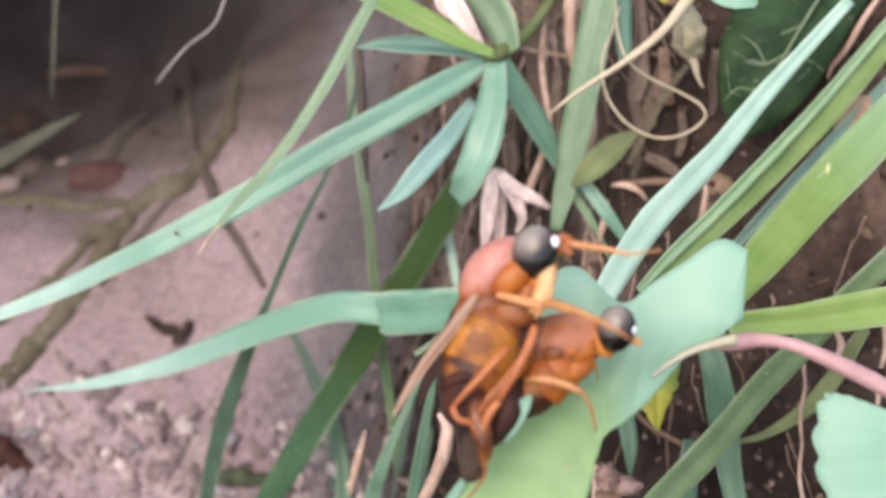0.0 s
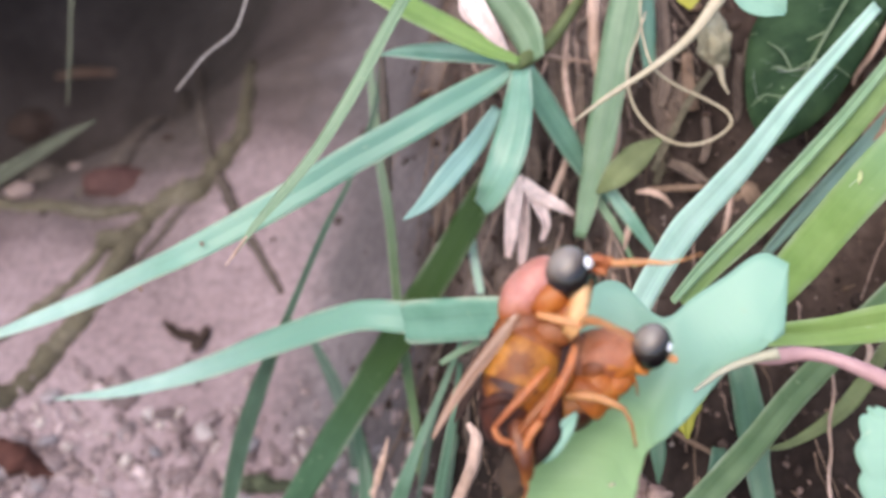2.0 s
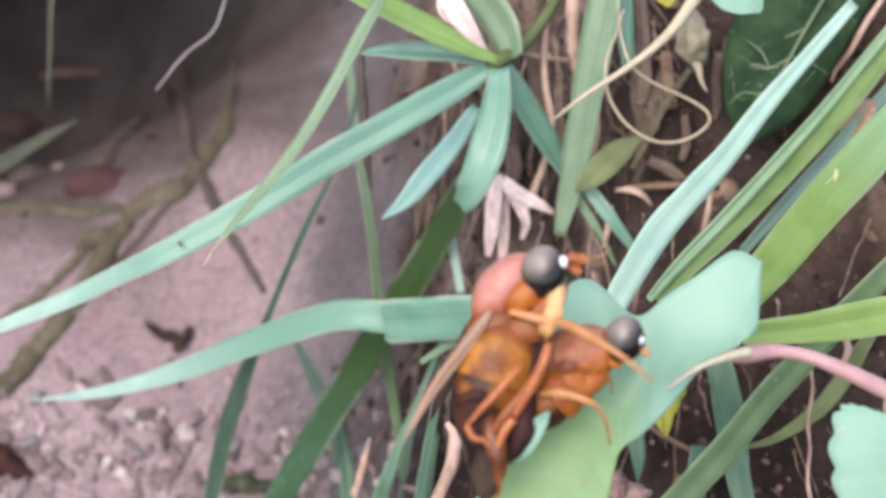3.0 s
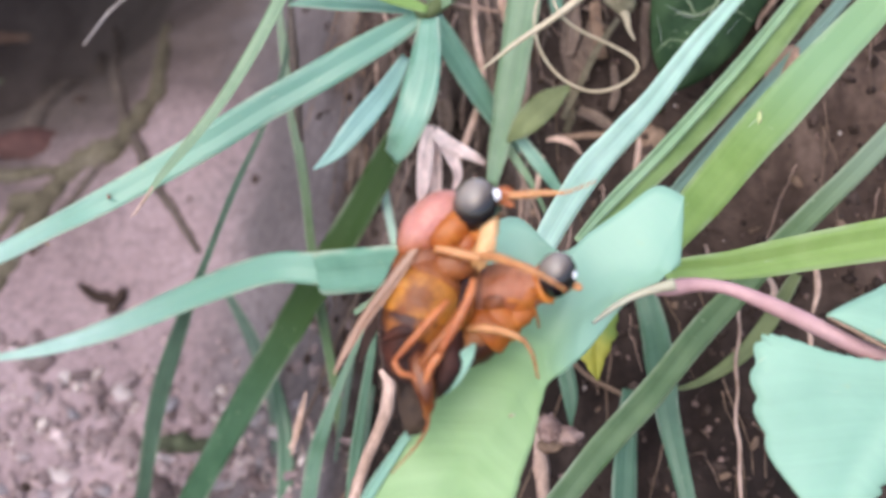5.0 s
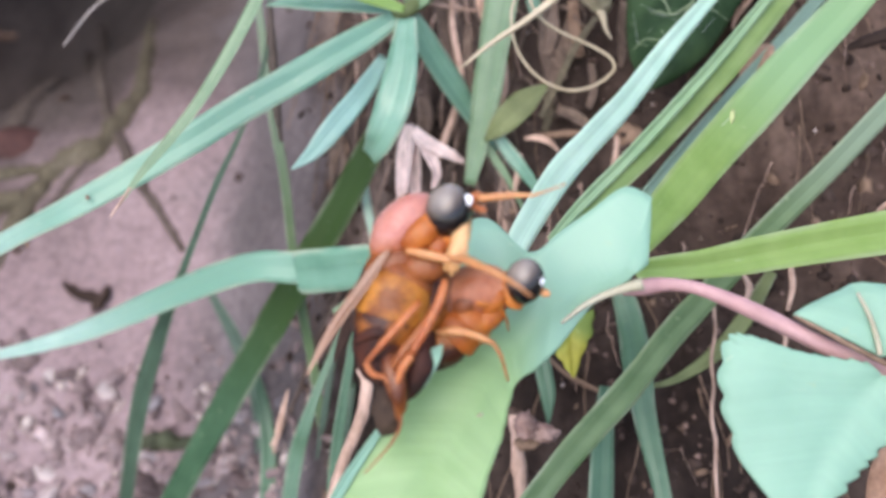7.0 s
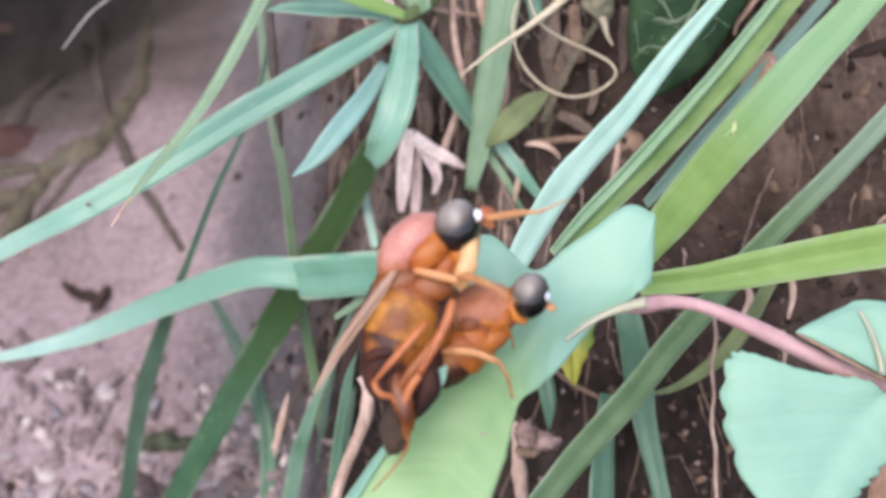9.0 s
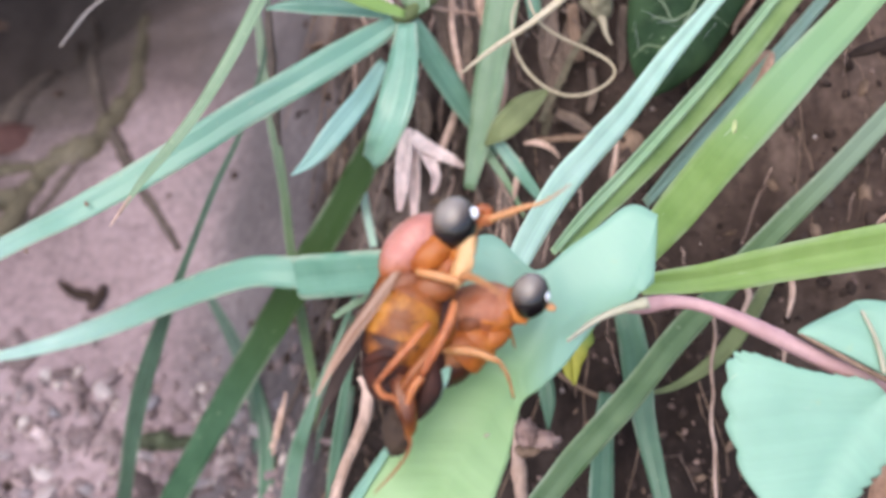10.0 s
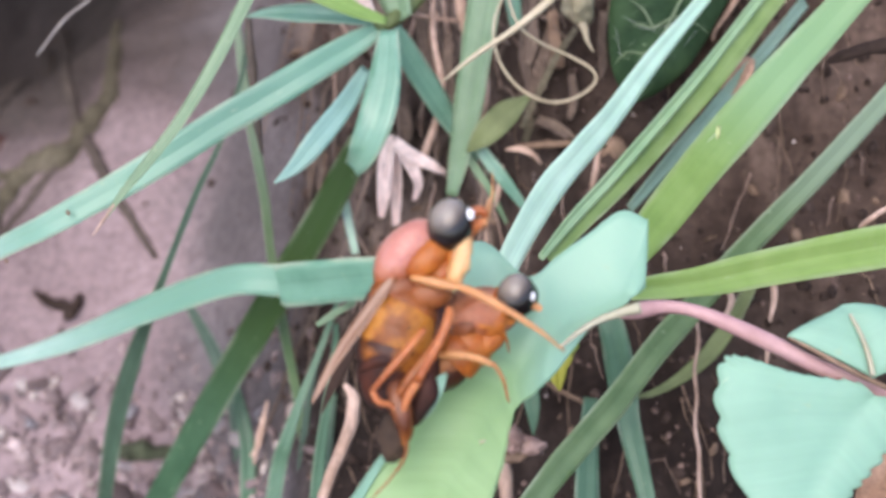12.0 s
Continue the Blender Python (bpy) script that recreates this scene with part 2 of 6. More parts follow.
    p.inputs["Roughness"].default_value = 0.92
    p.inputs["Specular IOR Level"].default_value = 0.2
    bump(nt, p, small, 0.6, 0.0006)
    return m


BUD = rough_stuff("withered_bud", [(0.3, (0.28, 0.24, 0.15)), (0.7, (0.48, 0.43, 0.30))], 200, 0.7, 1500, 0.0002)
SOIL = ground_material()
BANK_SOIL = rough_stuff("bank_soil", [(0.3, (0.035, 0.022, 0.018)), (0.5, (0.07, 0.045, 0.036)), (0.75, (0.13, 0.088, 0.07))], 90, 0.9, 1100, 0.0008)
PEBBLE = rough_stuff("grit", [(0.3, (0.22, 0.155, 0.148)), (0.6, (0.345, 0.265, 0.26)), (0.8, (0.52, 0.435, 0.43))], 160, 0.75, 1600, 0.0002, pieces=0.4)
def pebble_material():
    """Pebbles of one slope: pinkish, greyish, dull brown and a few pale ones."""
    m, nt, p = nodes_of("pebble_mixed")
    info = nt.nodes.new("ShaderNodeObjectInfo")
    tone = ramp(nt, info.outputs["Random"], [(0.0, (0.10, 0.07, 0.066)), (0.22, (0.17, 0.12, 0.117)), (0.45, (0.26, 0.195, 0.195)), (0.62, (0.21, 0.195, 0.21)), (0.8, (0.35, 0.28, 0.275)), (1.0, (0.48, 0.42, 0.40))])
    grain = noise_node(nt, 700, 4)
    base = mix(nt, 0.5, tone, mix(nt, 1.0, tone, ramp(nt, grain, [(0.3, (0.5, 0.5, 0.5)), (0.7, (1.4, 1.35, 1.35))]), "MULTIPLY"))
    nt.links.new(base, p.inputs["Base Color"])
    p.inputs["Roughness"].default_value = 0.8
    bump(nt, p, grain, 0.5, 0.0003)
    return m


PEBBLE_SET = pebble_material()
GRIT_PALE = rough_stuff("grit_pale", [(0.3, (0.36, 0.28, 0.25)), (0.7, (0.6, 0.52, 0.48))], 300, 0.6, 1600, 0.0002)
CRUMB = rough_stuff("reddish_crumb", [(0.3, (0.10, 0.062, 0.05)), (0.7, (0.22, 0.15, 0.125))], 200, 0.9, 1500, 0.0002, pieces=0.5)
ROOT_DARK = rough_stuff("dark_root", [(0.3, (0.06, 0.045, 0.038)), (0.7, (0.125, 0.10, 0.083))], 120, 0.9, 900, 0.0004)
CLOD = rough_stuff("bank_crumb", [(0.3, (0.03, 0.0185, 0.014)), (0.7, (0.09, 0.06, 0.048))], 140, 0.9, 1500, 0.0003, pieces=0.5)
ROOT_MOSS = rough_stuff("mossy_root", [(0.3, (0.075, 0.062, 0.042)), (0.55, (0.115, 0.098, 0.066)), (0.8, (0.18, 0.15, 0.115))], 120, 0.9, 900, 0.0005)
STONE_DULL = rough_stuff("stone_dull_pink", [(0.3, (0.17, 0.12, 0.105)), (0.7, (0.29, 0.215, 0.19))], 160, 0.8, 1500, 0.0003)
RED_STONE = rough_stuff("red_stone", [(0.3, (0.055, 0.025, 0.023)), (0.7, (0.1, 0.05, 0.043))], 140, 0.8, 1500, 0.0003)


# ---- mesh helpers; all lengths in millimetres ----
def part(name, bm, material, parent=None, label="", origin=None):
    """One mesh object. Under a parent its origin is the parent's, or the given place."""
    at = Vector(origin) * MM if origin is not None else (parent["base"] if parent else (0, 0, 0))
    at = Vector(at)
    bmesh.ops.translate(bm, verts=bm.verts, vec=-at / MM)
    bmesh.ops.scale(bm, verts=bm.verts, vec=(MM, MM, MM))
    me = bpy.data.meshes.new(name)
    bm.normal_update()
    bm.to_mesh(me)
    bm.free()
    for poly in me.polygons:
        poly.use_smooth = True
    me.materials.append(material)
    ob = new(name, me)
    if parent:
        ob.parent = parent
        ob.location = at - Vector(parent["base"])
    else:
        ob.location = at
    ob["base"] = tuple(at)
    if label:
        ob["label"] = label
    return ob


def thing(name, base, label, category, group=""):
    """An Empty at the thing's base (millimetres), to carry its parts."""
    ob = new(name)
    ob.empty_display_size = 0.003
    ob.location = Vector(base) * MM
    ob["base"] = tuple(Vector(base) * MM)
    return tagged(ob, label, category, group)


def spline(points, steps):
    """A smooth line through points of any size (Catmull-Rom), steps to each stretch."""
    p = np.array(points, float)
    p = np.vstack([2 * p[0] - p[1], p, 2 * p[-1] - p[-2]])
    out = []
    for i in range(1, len(p) - 2):
        for k in range(steps):
            t = k / steps
            a, b, c, d = p[i - 1], p[i], p[i + 1], p[i + 2]
            out.append(0.5 * (2 * b + (c - a) * t + (2 * a - 5 * b + 4 * c - d) * t * t + (3 * b - a - 3 * c + d) * t ** 3))
    out.append(p[-2])
    return np.array(out)


def tube(points, sides=8, steps=6, lumps=0.0, seed=0.0):
    """A round, tapering rod along (x, y, z, radius) points, with closed ends."""
    bm = bmesh.new()
    line = spline(points, steps)
    rings = []
    n = len(line)
    side = None
    for i, q in enumerate(line):
        c = Vector(q[:3])
        t = Vector(line[min(i + 1, n - 1)][:3] - line[max(i - 1, 0)][:3]).normalized()
        if side is None:
            side = t.cross(Vector((0.3, -0.5, 0.81))).normalized()
        side = (side - t * side.dot(t)).normalized()
        up = t.cross(side)
        r = max(q[3], 0.01)
        ring = []
        for k in range(sides):
            a = 2 * math.pi * k / sides
            d = side * math.cos(a) + up * math.sin(a)
            rr = r * (1 + lumps * noise.noise(Vector((c.x + seed, c.y, c.z)) * 0.6 + d * 0.7))
            ring.append(bm.verts.new(c + d * rr))
        rings.append(ring)
    for a, b in zip(rings, rings[1:]):
        for k in range(sides):
            bm.faces.new((a[k], a[(k + 1) % sides], b[(k + 1) % sides], b[k]))
    bm.faces.new(rings[0][::-1])
    bm.faces.new(rings[-1])
    return bm


def blade(points, facing=0.0, fold=0.18, twist=0.0, steps=7, wave=0.0, seed=0.0, thick=0.14, up=0.0, tip_up=None):
    """A grass blade along (x, y, z, width) points: keeled, thin but solid, gently uneven.
    facing: degrees that it turns about its length away from the open side of the bank."""
    bm = bmesh.new()
    uv = bm.loops.layers.uv.new("UVMap")
    rim = bm.loops.layers.uv.new("Across")
    line = spline(points, steps)
    n = len(line)
    across = (-1.0, -0.55, -0.12, 0.0, 0.12, 0.55, 1.0)
    rows, run = [], 0.0
    for i, q in enumerate(line):
        c = Vector(q[:3])
        if i:
            run += (c - Vector(line[i - 1][:3])).length
        t = Vector(line[min(i + 1, n - 1)][:3] - line[max(i - 1, 0)][:3]).normalized()
        f = i / (n - 1)
        open_side = TO_EYE + Vector((0, 0, up if tip_up is None else up + (tip_up - up) * f))
        nrm = (open_side - t * open_side.dot(t)).normalized()
        nrm = Matrix.Rotation(radians(facing + twist * f), 3, t) @ nrm
        side = t.cross(nrm).normalized()
        half = max(q[3], 0.03) / 2 * (1 + 0.06 * noise.noise(Vector((seed * 3.1, run * 0.25, 7))))
        row = []
        for layer in (1, -1):
            for u in across:
                keel = fold * half * (abs(u) - 0.25)
                ripple = wave * half * noise.noise(Vector((seed, run * 0.22, u * 1.2)))
                edge = thick * (0.5 if abs(u) < 0.9 else 0.12) * min(1, half / 0.5)
                v = bm.verts.new(c + side * (half * u) + nrm * (keel + ripple + layer * edge * 0.5))
                row.append((v, u * half, run, u))
        rows.append(row)
    m = len(across)

    def face(*corners):
        f = bm.faces.new([k[0] for k in corners])
        for loop, k in zip(f.loops, corners):
            loop[uv].uv = (k[1] * 0.1 + seed * 0.37, k[2] * 0.1)
            loop[rim].uv = (k[3], 0)

    for a, b in zip(rows, rows[1:]):
        for k in range(m - 1):
            face(a[k], a[k + 1], b[k + 1], b[k])
            face(a[m + k + 1], a[m + k], b[m + k], b[m + k + 1])
        face(a[m - 1], a[2 * m - 1], b[2 * m - 1], b[m - 1])
        face(a[m], a[0], b[0], b[m])
    for row, flip in ((rows[0], False), (rows[-1], True)):
        for k in range(m - 1):
            q = (row[k], row[m + k], row[m + k + 1], row[k + 1])
            face(*(q[::-1] if flip else q))
    return bm


def broad_leaf(mid, left, right, cup=0.15, teeth=0.0, tooth=1.6, droop=0.0, seed=0.0, facing=0.0, steps=6, thick=0.16, pucker=0.12, ups=None):
    """A broad leaf along its midrib (x, y, z points) with half widths to either side, cupped, puckered
    between its side veins, with a toothed rim where teeth is given."""
    bm = bmesh.new()
    uv = bm.loops.layers.uv.new("UVMap")
    ups = ups or [0.0] * len(mid)
    line = spline([(*p, l, r, k) for p, l, r, k in zip(mid, left, right, ups)], steps)
    n = len(line)
    us = [k / 9 for k in range(-9, 10)]
    rows, run = [], 0.0
    for i, q in enumerate(line):
        c = Vector(q[:3])
        if i:
            run += (c - Vector(line[i - 1][:3])).length
        t = Vector(line[min(i + 1, n - 1)][:3] - line[max(i - 1, 0)][:3]).normalized()
        open_side = TO_EYE + Vector((0, 0, q[5]))
        nrm = (open_side - t * open_side.dot(t)).normalized()
        nrm = Matrix.Rotation(radians(facing), 3, t) @ nrm
        side = t.cross(nrm).normalized()
        row = []
        for layer in (1, -1):
            for u in us:
                w = q[3] if u < 0 else q[4]
                w = max(w, 0.02)
                jag = 1 + (teeth * (abs(math.sin(run * math.pi / tooth)) - 0.5) / max(w, 1.0) if abs(u) > 0.85 else 0)
                x = w * u * jag
                h = cup * w * u * u - droop * w * abs(u) ** 3
                vein = abs((run - abs(x) * 0.7) % 2.6 - 1.3) / 1.3
                h += pucker * (vein - 0.5) * min(1.0, abs(x)) * (1 - u * u * 0.5)
                h += 0.16 * noise.noise(Vector((x * 0.35 + seed, run * 0.35, seed)))
                h -= 0.12 * math.exp(-(x / 0.25) ** 2)
                v = bm.verts.new(c + side * x + nrm * (h + layer * thick * 0.5 * (0.3 if abs(u) > 0.95 else 1)))
                row.append((v, x, run))
        rows.append(row)
    m = len(us)

    def face(*corners):
        f = bm.faces.new([k[0] for k in corners])
        for loop, k in zip(f.loops, corners):
            loop[uv].uv = ((k[2] - abs(k[1]) * 0.7) * 0.1 + seed, k[1] * 0.1)

    for a, b in zip(rows, rows[1:]):
        for k in range(m - 1):
            face(a[k], a[k + 1], b[k + 1], b[k])
            face(a[m + k + 1], a[m + k], b[m + k], b[m + k + 1])
        face(a[m - 1], a[2 * m - 1], b[2 * m - 1], b[m - 1])
        face(a[m], a[0], b[0], b[m])
    for row, flip in ((rows[0], False), (rows[-1], True)):
        for k in range(m - 1):
            q = (row[k], row[m + k], row[m + k + 1], row[k + 1])
            face(*(q[::-1] if flip else q))
    return bm


def railed_leaf(left, mid, right, bow=(0.2, 0.2), teeth=0.0, tooth=1.4, seed=0.0, steps=6, thick=0.16, pucker=0.1):
    """A broad leaf between three lines: its margins and its midrib. bow: how far each half arches towards the
    open side, in millimetres; its side veins pucker it, and its rim may be toothed."""
    bm = bmesh.new()
    uv = bm.loops.layers.uv.new("UVMap")
    rails = [spline(r, steps) for r in (left, mid, right)]
    us = [k / 9 for k in range(-9, 10)]
    rows, run = [], 0.0
    for i in range(len(rails[0])):
        l, c, r = (Vector(q[i]) for q in rails)
        if i:
            run += (c - Vector(rails[1][i - 1])).length
        nrm = (r - c).cross(Vector(rails[1][min(i + 1, len(rails[1]) - 1)]) - Vector(rails[1][max(i - 1, 0)]))
        nrm = nrm.normalized() if nrm.length > 1e-6 else TO_EYE
        if nrm.dot(TO_EYE) < 0:
            nrm = -nrm
        nrm = (nrm + TO_EYE * 1.5).normalized()
        row = []
        for layer in (1, -1):
            for u in us:
                far, lift = (l, bow[0]) if u < 0 else (r, bow[1])
                w = (far - c).length
                x = w * u
                rim_run = run + 0.5 * w
                jag = teeth * (abs(math.sin(rim_run * math.pi / tooth)) - 0.5) * (0.6 + 0.8 * noise.noise(Vector((rim_run * 0.3, seed, 4)))) if abs(u) > 0.85 else 0.0
                jag += 0.06 * noise.noise(Vector((rim_run * 0.9, seed, u))) if abs(u) > 0.85 else 0.0
                h = lift * math.sin(abs(u) * math.pi) * min(1.0, w / 2.5)
                vein = abs((run - abs(x) * 0.7) % 2.6 - 1.3) / 1.3
                h += pucker * (vein - 0.5) * min(1.0, abs(x)) * (1 - u * u * 0.5)
                h += 0.12 * noise.noise(Vector((x * 0.35 + seed, run * 0.35, seed)))
                h -= 0.12 * math.exp(-(x / 0.25) ** 2)
                p = c + (far - c) * (abs(u) + (jag / w if w > 0.3 else 0)) + nrm * (h + layer * thick * 0.5 * (0.3 if abs(u) > 0.95 else 1))
                row.append((bm.verts.new(p), x, run))
        rows.append(row)
    m = len(us)

    def face(*corners):
        f = bm.faces.new([k[0] for k in corners])
        for loop, k in zip(f.loops, corners):
            loop[uv].uv = ((k[2] - abs(k[1]) * 0.7) * 0.1 + seed, k[1] * 0.1)

    for a, b in zip(rows, rows[1:]):
        for k in range(m - 1):
            face(a[k], a[k + 1], b[k + 1], b[k])
            face(a[m + k + 1], a[m + k], b[m + k], b[m + k + 1])
        face(a[m - 1], a[2 * m - 1], b[2 * m - 1], b[m - 1])
        face(a[m], a[0], b[0], b[m])
    for row, flip in ((rows[0], False), (rows[-1], True)):
        for k in range(m - 1):
            q = (row[k], row[m + k], row[m + k + 1], row[k + 1])
            face(*(q[::-1] if flip else q))
    return bm


def blob(center, radii, along=(0, 0, 1), lumps=0.0, scale=0.8, seed=0.0, sub=3, taper=0.0):
    """A rounded body with its z axis along a direction; taper thins its far end."""
    bm = bmesh.new()
    bmesh.ops.create_icosphere(bm, subdivisions=sub, radius=1.0)
    turn = Vector(along).to_track_quat("Z", "Y").to_matrix()
    for v in bm.verts:
        d = v.co.copy()
        k = 1 + lumps * noise.noise(d * scale * 2 + Vector((seed, seed * 1.7, 3)))
        s = 1 - taper * d.z
        p = Vector((d.x * radii[0] * s, d.y * radii[1] * s, d.z * radii[2])) * k
        v.co = turn @ p + Vector(center)
    return bm


# ---- ground: a soil slope with a higher, crumbly bank beside it and a dark hollow ----
def smooth(a, b, x):
    t = min(1.0, max(0.0, (x - a) / (b - a)))
    return t * t * (3 - 2 * t)


def soft_low(x, top, soft):
    """x, levelled off towards top."""
    return top - soft * math.log1p(math.exp(min(60.0, (top - x) / soft)))


def ground_height(x, y):
    left = 21 + 0.5 * y + 4.0 * noise.noise(Vector((x * 0.02, y * 0.02, 1)))
    hollow = math.exp(-(((x + 112) / 66) ** 2 + ((y - 134) / 50) ** 2))
    left -= 100 * hollow
    bank = 60 + 0.8 * y + 0.35 * (x - 20) - 5 * smooth(28, -5, x) + 6 * noise.noise(Vector((x * 0.035, y * 0.035, 5)))
    s = smooth(-30, -4, x + 5 * noise.noise(Vector((y * 0.03, 3, 8))) - 0.06 * (y - 20))
    z = left + (bank - left) * s
    near = math.exp(-((x / 260) ** 2 + (y / 260) ** 2))
    z = soft_low(z, 118, 10)
    z = 4 * math.log1p(math.exp(min(60.0, z / 4)))
    rough = noise.fractal(Vector((x * 0.11, y * 0.11, 2)), 1.0, 2.0, 4)
    z += near * (1.1 + 1.3 * s) * rough
    z += near * s * 1.4 * abs(noise.noise(Vector((x * 0.35, y * 0.16, 9))))
    return z


def build_ground():
    def axis(lo, hi, step):
        inner = list(np.arange(lo, hi + step, step))
        outer, d = [], step
        while not outer or outer[-1] < 400000:
            d *= 1.45
            outer.append((outer[-1] if outer else 0) + d)
        return [lo - v for v in reversed(outer)] + inner + [hi + v for v in outer]

    xs, ys = axis(-130, 90, 1.0), axis(-60, 150, 1.0)
    nx = len(xs)
    verts = [(x * MM, y * MM, ground_height(x, y) * MM) for y in ys for x in xs]
    faces = [(j * nx + i, j * nx + i + 1, (j + 1) * nx + i + 1, (j + 1) * nx + i) for j in range(len(ys) - 1) for i in range(nx - 1)]
    me = bpy.data.meshes.new("ground")
    me.from_pydata(verts, [], faces)
    for poly in me.polygons:
        poly.use_smooth = True
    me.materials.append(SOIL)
    return tagged(new("ground", me), "brown soil slope with a darker crumbly bank and a shaded hollow", "ground", kind="structure")


ground = build_ground()

# ---- grass shoot whose leaves spread from one node ----
shoot = thing("grass_shoot", (-1.3, 26.0, 90.7), "blue-green grass shoot with long leaves spreading from one node", "grass")


def leafblade(parent, pts, material, label="", name="blade", **kw):
    leafblade.count += 1
    return part(name, blade(pts, seed=leafblade.count * 1.37, **kw), material, parent, label)


leafblade.count = 0
leafblade(shoot, [(-1.9, 25.5, 90.3, 1.55), (-4.8, 23.9, 89.2, 2.60), (-10.0, 20.6, 87.6, 3.16), (-15.4, 17.7, 85.7, 3.25), (-18.7, 16.0, 84.5, 3.24), (-25.2, 12.1, 82.1, 3.08), (-34.3, 8.0, 78.7, 2.49), (-39.2, 8.2, 75.8, 2.25), (-45.5, 8.8, 71.8, 2.12), (-53.2, 9.3, 67.7, 1.63), (-60.0, 10.1, 64.0, 0.86), (-65.3, 10.4, 61.3, 0.13)], GRASS_SHEEN_TIP, "long arching blue-green leaf with sheen painted on its tip", facing=-14, wave=0.08, up=0.2, tip_up=0.5, twist=16)
leafblade(shoot, [(-1.1, 24.4, 90.6, 2.12), (-1.5, 19.5, 87.8, 3.48), (-2.4, 16.0, 85.3, 3.80), (-3.9, 14.6, 82.0, 3.13), (-5.0, 15.2, 79.6, 2.00)], GRASS, "leaf hanging from the node", facing=12, wave=0.15)
leafblade(shoot, [(-3.5, 23.7, 86.4, 1.20), (-5.6, 18.9, 85.2, 2.11), (-8.6, 14.7, 83.4, 2.30), (-10.7, 13.1, 81.5, 1.50), (-12.8, 11.9, 80.3, 0.17)], GRASS_BLUISH, facing=-10)
leafblade(shoot, [(-1.9, 25.9, 90.7, 1.31), (-6.4, 27.0, 90.8, 2.16), (-10.1, 27.9, 90.6, 2.41), (-13.8, 28.6, 90.2, 1.46), (-16.2, 28.3, 90.0, 0.18)], GRASS, facing=25)
leafblade(shoot, [(-1.3, 25.1, 91.2, 0.94), (-4.6, 24.9, 92.8, 1.99), (-9.2, 25.2, 95.2, 2.79), (-13.8, 25.5, 97.6, 2.65), (-18.9, 25.9, 100.1, 1.71), (-23.3, 25.8, 102.0, 0.23)], GRASS_YELLOW, "fresh yellow-green leaf", facing=20)
leafblade(shoot, [(0.4, 26.2, 90.8, 2.38), (-0.8, 29.0, 92.9, 3.71), (-3.0, 31.7, 94.9, 3.74), (-5.5, 34.4, 96.8, 2.68)], GRASS_SAGE, facing=-25)
leafblade(shoot, [(-0.5, 26.5, 89.6, 1.56), (1.5, 25.9, 85.5, 2.92), (4.1, 25.3, 81.2, 2.84), (6.7, 24.8, 77.1, 2.13), (10.4, 24.2, 72.9, 1.65), (13.5, 22.6, 69.0, 1.15)], GRASS, facing=-20)
part("stem", tube([(*(5.1, 35.8, 92.9), 0.6), (*(2.0, 30.2, 91.0), 0.75), (*(-1.3, 25.9, 90.6), 0.8), (*(-2.8, 25.9, 90.7), 0.3)]), GRASS_OLIVE, shoot)
part("scar", blob((-32.8, 8.0, 79.8), (0.36, 0.15, 0.2), (0.6, 0.5, 0.6), 0.4, 1.4, seed=367, sub=2), DRY_DARK, shoot, "small brown nibbled spot")
part("scar", blob((-39.7, 7.0, 74.5), (0.36, 0.15, 0.2), (0.6, 0.5, 0.6), 0.4, 1.4, seed=258, sub=2), DRY_DARK, shoot, "small brown nibbled spot")

# ---- single long leaf across the middle ----
arch = thing("grass_tuft", (2.2, 5.6, 74.2), "blue-green arching grass leaf with a fold near its middle", "grass")
leafblade(arch, [(5.0, 3.2, 74.1, 2.23), (0.5, 4.9, 73.4, 3.74), (-4.1, 7.1, 71.8, 4.18), (-9.5, 9.2, 69.4, 3.70), (-13.2, 10.6, 68.2, 3.51), (-18.3, 11.6, 67.3, 3.31), (-26.3, 12.8, 63.0, 3.16), (-37.8, 14.2, 56.0, 2.51), (-48.3, 15.0, 51.4, 1.49), (-57.8, 16.7, 48.0, 0.14)], GRASS_SHEEN_TIP, facing=-12, wave=0.1, up=0.1, tip_up=0.5, twist=14)
leafblade(arch, [(4.9, 2.6, 74.4, 2.22), (0.5, 4.3, 73.7, 3.72), (-4.0, 6.5, 72.0, 4.39), (-9.4, 8.4, 69.8, 4.74), (-12.2, 9.1, 68.9, 4.60), (-13.0, 9.3, 68.6, 3.84)], GRASS_FOLD, "blunt outer fold", facing=-12, up=0.2)
leafblade(arch, [(-12.5, 22.1, 100.3, 1.33), (-14.8, 18.3, 97.3, 1.37), (-17.4, 14.0, 93.7, 1.36), (-20.5, 9.7, 90.1, 1.24), (-23.5, 6.2, 87.5, 1.07), (-25.7, 3.5, 85.9, 0.79), (-28.2, 1.3, 83.2, 0.11)], GRASS_SAGE, "narrow pale leaf", facing=8, up=0.3)
part("dry_tip", tube([(-26.6, 2.7, 85.0, 0.14), (-27.6, 1.8, 83.9, 0.16), (-28.6, 0.9, 82.8, 0.05)], 6, 4), DRY, arch, "withered straw-coloured tip")

